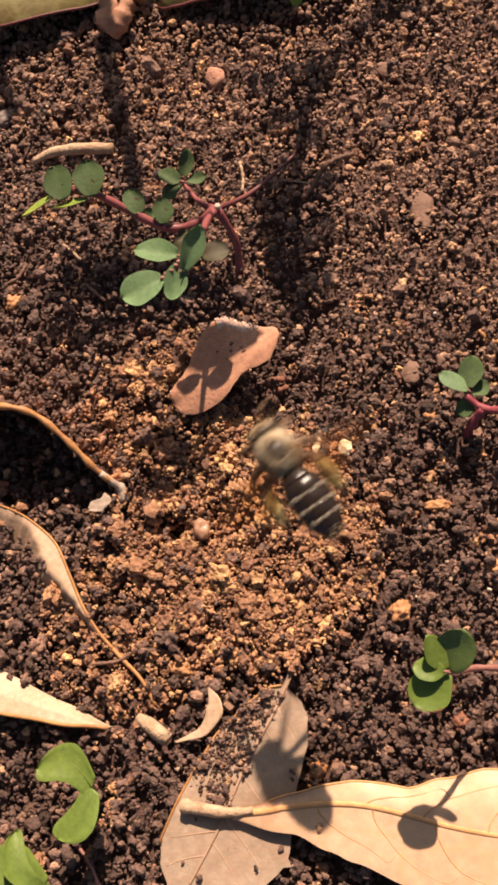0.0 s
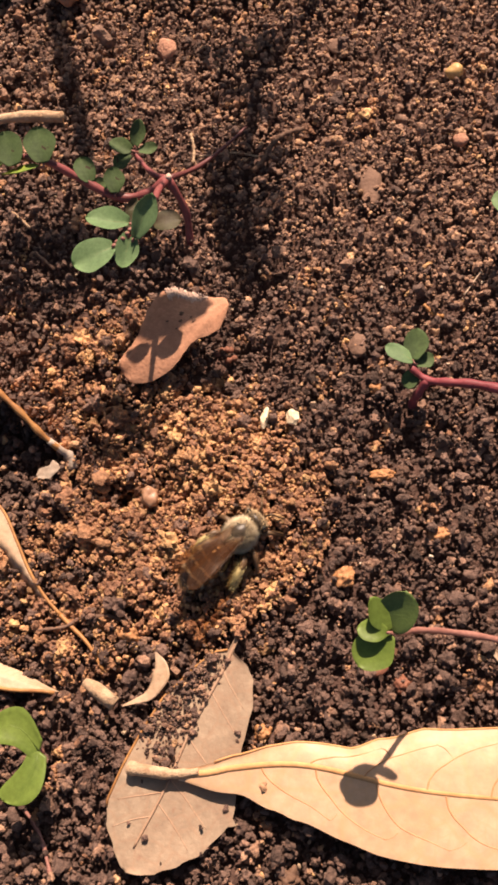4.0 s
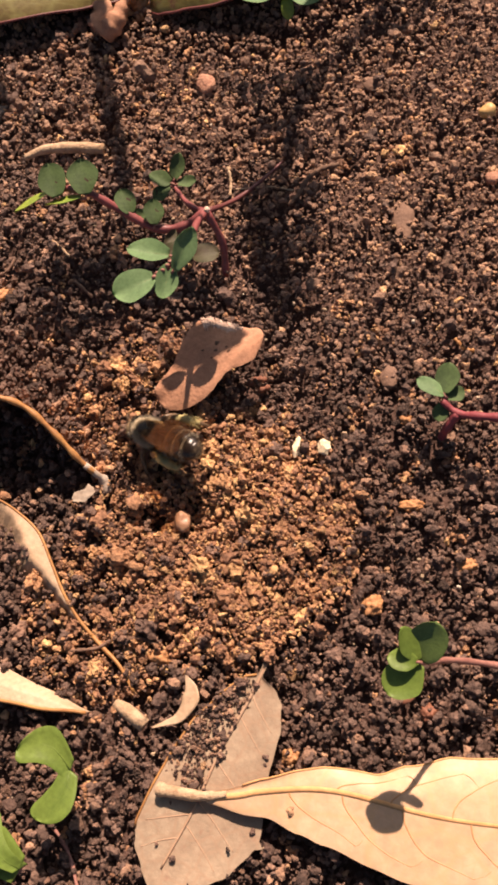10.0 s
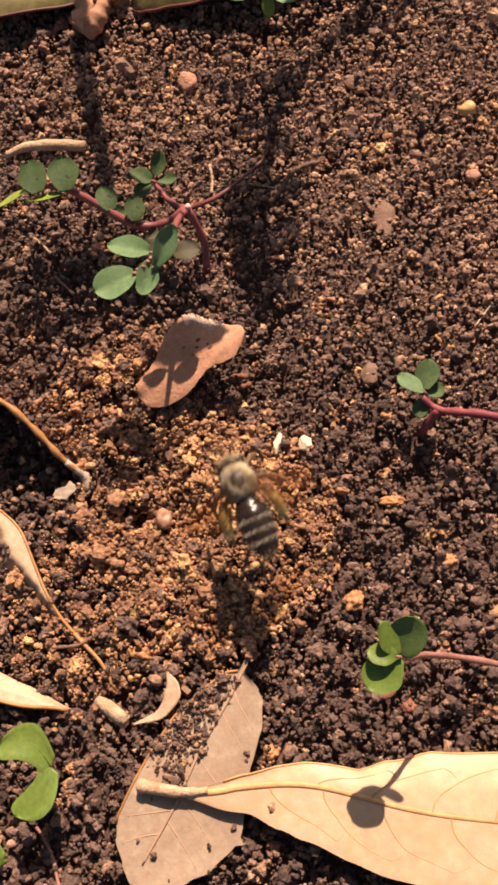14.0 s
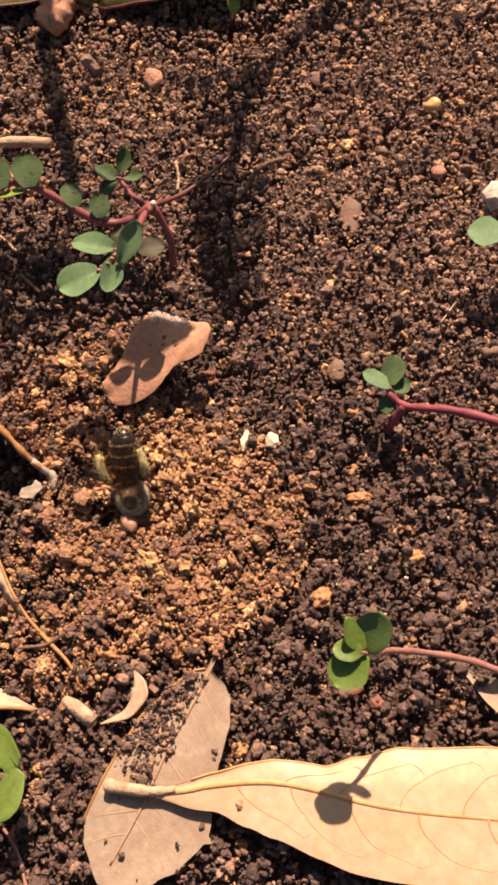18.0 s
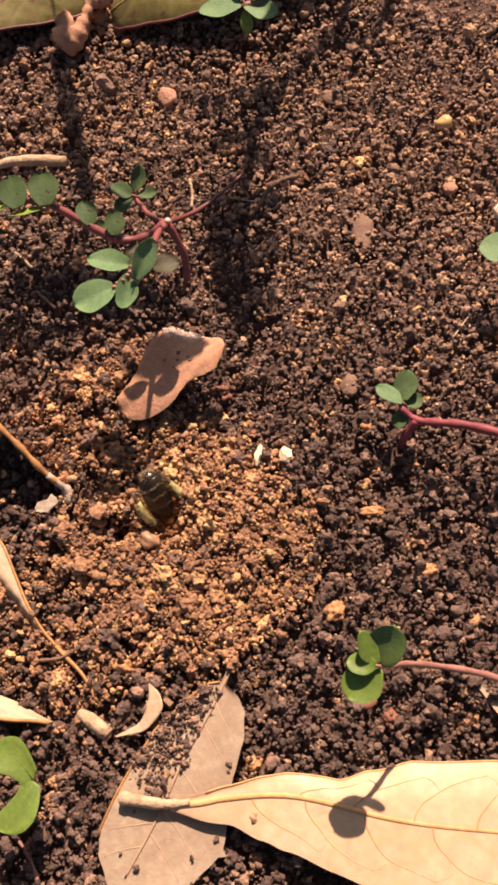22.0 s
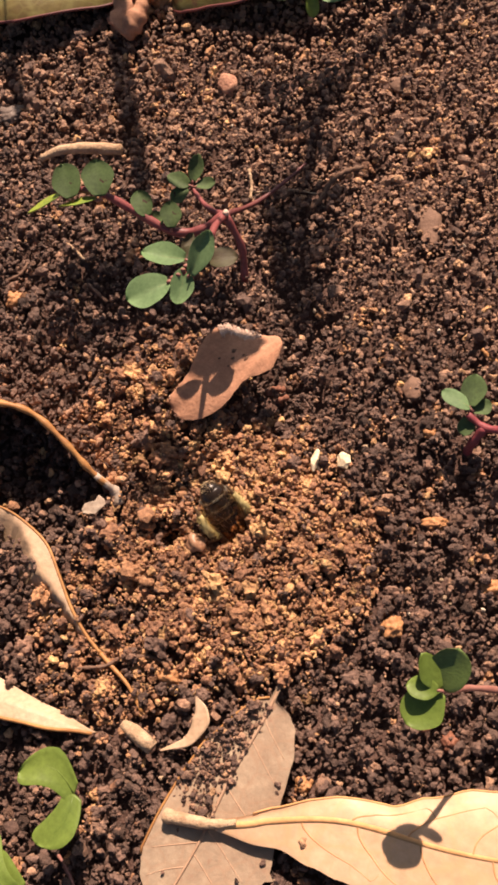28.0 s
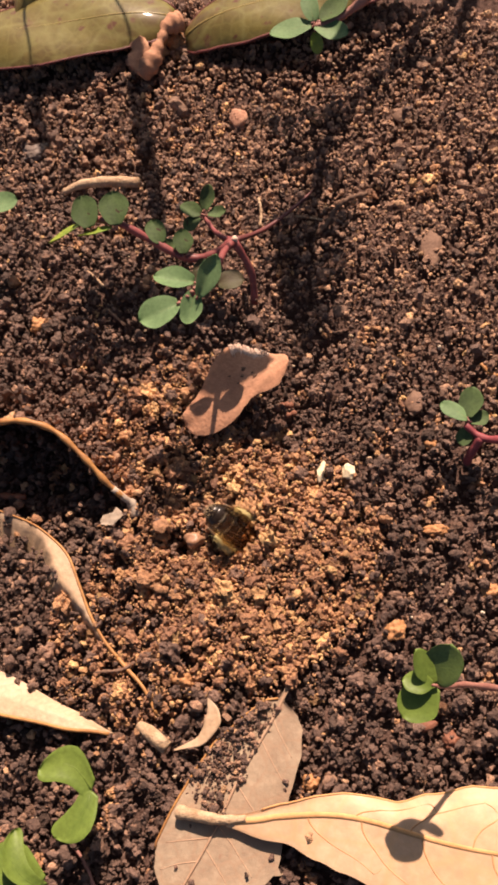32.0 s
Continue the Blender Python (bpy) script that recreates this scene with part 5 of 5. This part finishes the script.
def abdomen_radius(x):
    """Abdomen half width at x, which runs from 0 at the waist to -6.3 at the blunt tip."""
    u = min(1.0, max(0.0, -x / 6.3))
    front = 0.5 + 0.5 * math.sin(min(1.0, u / 0.34) * math.pi / 2)
    back = math.sqrt(max(0.0, 1 - (max(0.0, u - 0.34) / 0.66) ** 2.5))
    return 1.68 * front * back + 0.05


def tergite(x0, x1, grow, a0=0.0, a1=math.tau, segs=28, rings=7, drop=0.0):
    bm = bmesh.new()
    grid = []
    for i in range(rings + 1):
        x = x0 + (x1 - x0) * i / rings
        r = abdomen_radius(x) + grow + 0.05 * math.sin(math.pi * i / rings)
        z0 = 0.05 * x
        grid.append([bm.verts.new(Vector((x, r * math.cos(a), r * 0.86 * math.sin(a) + z0)) * MM) for a in [a0 + (a1 - a0) * k / segs for k in range(segs + (0 if a1 - a0 > 6.2 else 1))]])
    m = len(grid[0])
    wrap = a1 - a0 > 6.2
    for p, q in zip(grid, grid[1:]):
        for k in range(m if wrap else m - 1):
            bm.faces.new((p[k], p[(k + 1) % m], q[(k + 1) % m], q[k]))
    if wrap:
        bm.faces.new(grid[0])
        bm.faces.new(grid[-1][::-1])
    bmesh.ops.recalc_face_normals(bm, faces=bm.faces)
    return bm


def leg_mesh(knots, radii):
    p = smooth_path(knots, 5)
    n = len(p) - 1
    rr = [float(np.interp(i / n * (len(radii) - 1), range(len(radii)), radii)) for i in range(n + 1)]
    return tube(p, rr, 8)


def wing_mesh(length, width, sy):
    half = profile((0, 0.12, 0.12), (0.15, 0.32 * width, 0.1 * width), (0.45, 0.62 * width, 0.22 * width), (0.75, 0.62 * width, 0.34 * width), (0.93, 0.34 * width, 0.3 * width), (1, 0.06, 0.06))
    bm = blade(length, half, 26, 8, lift=lambda s, u: 0.12 * math.sin(6 * s) * u + 0.25 * s * (1 - s), thick=0.03)
    for v in bm.verts:
        v.co.y *= sy
    bmesh.ops.recalc_face_normals(bm, faces=bm.faces)
    return bm


def wing_veins(parent, length, width, sy):
    for f in (-0.22, 0.05, 0.3):
        part("wing_vein", tube([(length * s, sy * width * f * math.sin(math.pi * min(1, s + 0.1)) * 1.3, 0.03 + 0.25 * s * (1 - s)) for s in [k / 10 * 0.9 for k in range(11)]], 0.014, 5), VEINB, parent)
    part("wing_vein", tube([(length * s, -sy * width * (0.08 + 0.2 * math.sin(math.pi * s * 0.5)), 0.05) for s in [k / 10 * 0.85 for k in range(11)]], 0.03, 5), VEINB, parent, "dark leading edge of the wing")


def build_bee():
    g = random.Random(5)
    bee = thing("bee", "solitary mining bee with grey-yellow fuzz and black banded abdomen", "bee")
    head = part("head", ellipsoid(0.75, 1.35, 1.15, (3.85, 0, -0.15)), DUSK, bee)
    hb = fuzz(bmesh.new(), g, 0.75, 1.35, 1.15, (3.85, 0, -0.15), 900, 0.32, lambda d: abs(d.y) < 0.85, 0.022, -0.2)
    part("head_hair", hb, GREYF, head, "dense pale grey hair")
    for sy in (1, -1):
        part("eye", ellipsoid(0.42, 0.36, 0.8, (3.9, 1.16 * sy, -0.15), 3), EYE, head, "dark glossy compound eye")
        part("antenna", tube(smooth_path([(4.7, 0.35 * sy, 0.35), (5.3, 0.7 * sy, 0.75), (5.7, 1.2 * sy, 0.35), (6.2, 1.7 * sy, -0.4)], 5), [0.12] * 16, 6), LEGM, head)
    thorax = part("thorax", ellipsoid(1.8, 1.5, 1.45, (1.65, 0, 0.15), 4, 0.03), DUSK, bee)
    part("thorax_collar", fuzz(bmesh.new(), g, 1.8, 1.5, 1.45, (1.65, 0, 0.15), 5200, 0.5, lambda d: d.z < 0.9 and abs(d.y) + abs(d.x) + g.uniform(0, 0.35) > 0.62, 0.02), FUZZ, thorax, "thick yellowish fuzz round the thorax")
    part("thorax_hair", fuzz(bmesh.new(), g, 1.8, 1.5, 1.45, (1.65, 0, 0.15), 520, 0.22, lambda d: d.z > 0.5, 0.016), GREYF, thorax, "short grey hair on the back")
    cuts = [0.15, -1.1, -2.4, -3.6, -4.7, -5.6, -6.28]
    for k in range(6):
        seg = part("abdomen_segment", tergite(cuts[k], cuts[k + 1] - 0.08, 0.0), BLACK, bee)
        if k in (1, 2, 3):
            band = bmesh.new()
            for _ in range(230):
                q = math.radians(g.uniform(-30, 210))
                x = cuts[k + 1] + g.uniform(-0.02, 0.22) * (0.5 + abs(math.cos(q)))
                r = abdomen_radius(x) + 0.04
                n = Vector((0, math.cos(q), math.sin(q)))
                p = Vector((x, r * n.y, r * 0.86 * n.z + 0.05 * x))
                tube([p, p + Vector((-g.uniform(0.16, 0.34), g.uniform(-0.1, 0.1), 0)) + n * g.uniform(0.0, 0.05)], [0.02, 0.006], 3, band)
            part("hair_band", band, PALEF, seg, "narrow greyish band of hair")
    tipb = bmesh.new()
    fuzz(tipb, g, 1.2, 1.0, 0.9, (-5.2, 0, -0.25), 160, 0.26, lambda d: d.x < -0.3, 0.02, 0.8)
    part("tail_hair", tipb, GREYF, bee, "brownish hair at the tail")
    wings = []
    for sy in (1, -1):
        for nm, ln, wd, base in (("forewing", 7.6, 2.2, (1.6, 0.95, 1.5)), ("hindwing", 5.0, 1.6, (0.9, 0.9, 1.4))):
            w = part(nm, wing_mesh(ln, wd, sy), WING, bee, "smoky amber wing membrane")
            wing_veins(w, ln, wd, sy)
            wings.append((w, sy, (base[0], base[1] * sy, base[2]), nm))
    legs = []
    for sy in (1, -1):
        for nm, at, knots, radii, mat in (
                ("foreleg", (2.9, 0.9, -1.0), [(0, 0, 0), (1.0, 0.9, 0.2), (1.8, 1.7, -0.8), (2.5, 2.2, -1.9)], [0.25, 0.3, 0.22, 0.1], LEGM),
                ("midleg", (1.6, 1.1, -1.15), [(0, 0, 0), (0.1, 1.3, 0.35), (-0.3, 2.4, -0.6), (-0.5, 3.2, -1.8)], [0.28, 0.34, 0.24, 0.1], LEGM),
                ("hindleg", (0.6, 1.0, -1.15), [(0, 0, 0), (-0.5, 1.2, 0.7), (-2.0, 1.7, 0.2), (-3.3, 2.0, -1.0), (-4.1, 2.2, -1.8)], [0.3, 0.38, 0.4, 0.25, 0.1], LEGM)):
            kn = [(x, y * sy, z) for x, y, z in knots]
            lg = part(nm, leg_mesh(kn, radii), mat, bee)
            if nm == "hindleg":
                brush = leg_mesh([kn[1], kn[2], kn[3]], [0.32, 0.54, 0.52, 0.3])
                for v in brush.verts:
                    v.co += Vector((noise.noise(v.co * 3000), noise.noise(v.co * 3000 + Vector((9, 0, 0))), noise.noise(v.co * 3000 + Vector((0, 9, 0))))) * 0.00012
                part("pollen_brush", brush, POLLEN, lg, "fat brush of yellow pollen hair")
                gb = bmesh.new()
                for _ in range(260):
                    f = g.uniform(0.05, 0.95)
                    q = Vector(kn[1]).lerp(Vector(kn[2]), f * 2) if f < 0.5 else Vector(kn[2]).lerp(Vector(kn[3]), f * 2 - 1)
                    dd = Vector((g.uniform(-1, 0.4), g.gauss(0, 1), g.gauss(0, 1))).normalized()
                    tube([q + dd * 0.4, q + dd * g.uniform(0.6, 0.82) + Vector((-0.25, 0, 0))], [0.035, 0.01], 3, gb)
                part("pollen_hair", gb, POLLEN, lg, "loose yellow hairs")
            legs.append((lg, sy, (at[0], at[1] * sy, at[2]), nm))
    return bee, wings, legs


BEE = build_bee()

# seconds, x, y, z in mm, pitch (head down) and heading in degrees
BEE_ROWS = [
    (0, -11.6, -8.7, 25.2, -6.0, 123), (0.1, -4.6, -6.1, 27.0, -6.0, 95), (0.2, 10.0, -5.2, 28.0, -6.0, 80),
    (0.4, 45.0, 10.0, 34.0, -6.0, 40), (0.7, 60.0, 0.0, 36.0, -6.0, -30), (1, 55.0, -10.0, 34.0, -6.0, -110),
    (1.2, 36.0, -12.0, 26.0, -6.0, -170), (1.3, 10.3, -10.6, 18.0, -6.0, -200), (1.4, 3.9, -10.3, 16.2, -6.0, -220),
    (1.5, -2.1, -9.8, 15.8, -6.0, -213), (1.6, -7.7, -12.4, 20.0, -6.0, -187), (1.7, -21.2, -19.9, 16.0, -6.0, -234),
    (1.8, -27.5, -19.2, 13.0, -6.0, -254), (1.9, -21.8, -19.7, 13.0, -6.0, -263), (2, -24.0, -14.1, 10.5, -6.0, -293),
    (2.2, -22.2, -12.7, 7.0, -6.0, -316), (2.4, -12.5, -17.7, 2.5, -6.0, -292), (2.6, -13.1, -17.6, 3.0, 11.3, -261),
    (2.8, -15.8, -15.3, 3.0, 14.9, -240), (3, -15.5, -15.0, 3.0, 23.5, -199), (3.2, -15.9, -14.5, 3.0, 21.3, -222),
    (3.5, -16.5, -14.4, 3.0, 0.0, -277), (3.9, -16.8, -13.8, 3.0, 5.0, -310), (4.4, -16.5, -13.0, 3.0, 5.0, -370),
    (4.9, -16.2, -12.2, 3.0, 5.0, -420), (5.5, -16.2, -11.4, 3.0, 0.0, -454), (5.8, -17.1, -12.0, 3.0, 22.0, -484),
    (6, -18.0, -12.7, 3.0, 21.3, -489), (6.2, -17.6, -12.9, 3.0, 26.6, -488), (6.5, -19.8, -12.4, 3.0, 26.6, -461),
    (6.8, -18.8, -10.7, 3.0, 13.8, -515), (7, -20.3, -10.4, 3.0, 0.0, -533), (7.2, -21.0, -11.4, 3.0, 16.0, -531),
    (7.5, -21.5, -12.8, 3.0, 18.8, -514), (7.8, -21.9, -12.8, 3.0, 18.8, -495), (8, -23.1, -12.5, 3.0, 0.0, -535),
    (8.3, -26.9, -11.4, 3.0, 0.0, -554), (8.6, -29.6, -11.1, 3.0, 0.0, -580), (9, -28.7, -8.2, 3.0, 0.0, -610),
    (9.3, -28.4, -6.6, 3.0, 0.0, -628), (9.6, -26.9, -3.5, 3.0, 0.0, -632), (9.8, -27.9, -1.5, 3.0, 0.0, -614),
    (10, -27.9, 1.7, 3.0, 24.2, -568), (10.15, -27.0, 0.3, 3.0, 11.0, -513), (10.3, -25.8, -2.0, 3.0, 9.8, -458),
    (10.6, -27.1, -1.1, 3.0, 12.6, -457), (11, -24.8, -4.6, 9.8, -36.0, -478), (11.2, -24.3, -10.5, 13.8, -32.0, -449),
    (11.4, -20.4, -16.3, 15.2, -6.0, -378), (11.6, -11.4, -21.1, 13.2, -6.0, -311), (11.8, -11.1, -21.3, 11.2, -6.0, -325),
    (12, -10.2, -19.9, 13.5, -6.0, -329), (12.2, -16.7, -8.3, 10.0, -6.0, -339), (12.4, -7.3, -18.7, 19.8, -6.0, -351),
    (12.5, 3.0, -29.3, 20.0, -6.0, -344), (12.6, 12.6, -31.7, 24.0, -6.0, -350), (12.75, 40.0, -24.0, 26.0, -6.0, -290),
    (12.9, 30.0, -10.0, 24.0, -6.0, -220), (13, 9.0, -1.3, 22.0, -6.0, -195), (13.1, 4.7, 4.3, 21.2, -6.0, -198),
    (13.2, -4.6, 7.6, 23.8, -6.0, -219), (13.3, -7.9, 6.5, 23.8, -6.0, -176), (13.4, -11.0, -12.2, 23.2, -6.0, -173),
    (13.5, -16.8, -21.1, 20.8, -6.0, -210), (13.6, -19.9, -17.7, 16.5, -6.0, -220), (13.8, -20.3, -17.5, 11.0, -6.0, -267),
    (14, -15.0, -8.1, 10.5, -6.0, -248), (14.2, -14.4, -5.0, 7.8, -6.0, -221), (14.5, -16.0, -10.9, 3.8, -6.0, -210),
    (14.8, -17.5, -10.5, 3.0, 3.0, -200), (15.4, -19.5, -8.0, 3.0, 8.0, -185), (16, -21.0, -6.0, 2.8, 18.0, -155),
    (16.5, -21.5, -4.9, 2.7, 38.9, -138), (16.8, -22.5, -5.3, 2.5, 40.8, -128), (17.2, -23.9, -3.7, 2.5, 41.1, -124),
    (17.6, -25.1, -4.3, 2.4, 43.0, -112), (18, -25.3, -4.2, 2.6, 39.4, -89), (18.5, -25.4, -4.0, 2.5, 42.0, -91),
    (19, -25.3, -4.2, 2.0, 43.8, -54), (19.5, -25.2, -5.3, 1.4, 47.0, -18), (20, -25.1, -5.2, 0.7, 37.9, -59),
    (20.5, -24.7, -5.6, -0.2, 45.7, -68), (21, -24.4, -6.2, -0.6, 51.0, -34), (21.5, -24.1, -5.7, -0.2, 46.0, -54),
    (22, -23.1, -5.4, -0.5, 49.7, -61), (22.5, -23.4, -5.1, 0.0, 42.1, -42), (23, -23.4, -5.0, -0.2, 45.4, -44),
    (23.5, -23.4, -4.9, -0.2, 46.0, -44), (24, -22.6, -4.5, 0.4, 37.9, -92), (24.5, -23.4, -5.5, 0.0, 43.4, -86),
    (25, -23.7, -5.5, 0.0, 43.0, -61), (25.5, -23.4, -5.0, -0.3, 46.9, -57), (26, -22.6, -4.7, 0.1, 41.8, -45),
    (26.5, -22.7, -6.0, 0.0, 42.3, -61), (27.5, -22.0, -6.4, 0.1, 45.0, -58), (28.5, -21.6, -6.3, -0.5, 50.1, -58),
    (29, -22.2, -6.2, -0.5, 50.8, -53), (29.5, -22.5, -6.4, -0.3, 47.9, -39), (30, -22.4, -6.5, -0.4, 48.1, -44),
    (30.5, -22.4, -6.5, -0.4, 49.0, -42), (31, -22.4, -6.6, -0.4, 48.9, -38), (31.5, -22.1, -6.3, -0.3, 47.8, -29),
    (32, -21.6, -6.6, -0.5, 49.8, -37),
]
FLIGHTS = ((-1.0, 2.5), (10.9, 14.75))


def flying(t):
    return any(a <= t <= b for a, b in FLIGHTS)


def motions():
    bee, wings, legs = BEE
    # from 17 s on it works its head and thorax into the soil
    walk(bee, [(t, pose(x * MM, y * MM, (z - 1.0 * min(1.0, max(0.0, (t - 17) / 3))) * MM, 0, p, h)) for t, x, y, z, p, h in BEE_ROWS])
    last = frame(32.0)
    for w, sy, base, nm in wings:
        fore = nm == "forewing"
        rows = []
        for k in range(last):
            t = k / FPS
            if flying(t):
                up = 52 if k % 2 else -36
                up = up if fore else up * 0.85
                # spread sideways, beating about the body's long axis
                m = pose(base[0] * MM, base[1] * MM, base[2] * MM, up * sy, 0, 0) @ pose(0, 0, 0, 0, 0, (104 if fore else 128) * sy)
            else:
                near = any(abs(t - e) < 0.09 for f in FLIGHTS for e in f)
                # it throws its wings up for a moment while it scrapes
                up = max(0.0, 1 - abs(t - 6.0) / 0.5)
                if k % 15 and not near and not (up > 0 and k % 3 == 0):
                    continue
                yaw = (176 if fore else 170) * sy
                m = pose(base[0] * MM, base[1] * MM * 0.8, (base[2] + (0.08 if sy > 0 else 0)) * MM, 4 * sy, 0, 0) @ pose(0, 0, 0, 0, -5 - 45 * up, yaw)
            rows.append((t, m))
        rows.append((32.0, rows[-1][1]))
        walk(w, rows)
    for i, (lg, sy, at, nm) in enumerate(legs):
        rows = []
        t = 0.0
        while t <= 31.9:
            swing = 4 if flying(t) else 13
            # while it digs, the legs are drawn in beside and under the body
            late = nm == "hindleg" and sy < 0
            tuck = min(1.0, max(0.0, (t - (18.2 if late else 15.6)) / 1.6))
            tuck *= -sy * {"foreleg": 10, "midleg": 70, "hindleg": -17}[nm]
            swing = swing * (0.4 if t > 16 else 1)
            # the hind legs shift up and back so that the camera sees them above the soil
            dig = min(1.0, max(0.0, (t - 15.6) / 1.6)) if nm == "hindleg" else 0
            raised = 34 * dig
            rows.append((t, pose((at[0] - 1.2 * dig) * MM, at[1] * MM, (at[2] + 1.1 * dig) * MM, (-14 * sy if flying(t) else 0), (14 if flying(t) else raised), tuck + swing * math.sin(t * 21 + i * 2.1 + (1.5 if sy > 0 else 0)))))
            t += 0.2
        rows.append((32.0, rows[-1][1]))
        walk(lg, rows)
    walk(BURROW_PEBBLE, [(t, pose(x * MM, y * MM, 0.2 * MM, 0, r, r)) for t, x, y, r in (
        (0, -25.6, -7.5, 0), (16.5, -25.6, -7.5, 0), (19, -26.2, -8.6, 30), (22, -25.4, -8.8, 50), (24, -25.7, -8.1, 20), (28.5, -25.7, -8.4, 30), (29.5, -26.2, -8.6, 55), (30, -27.1, -7.6, 80), (32, -27.4, -7.2, 85))])


motions()
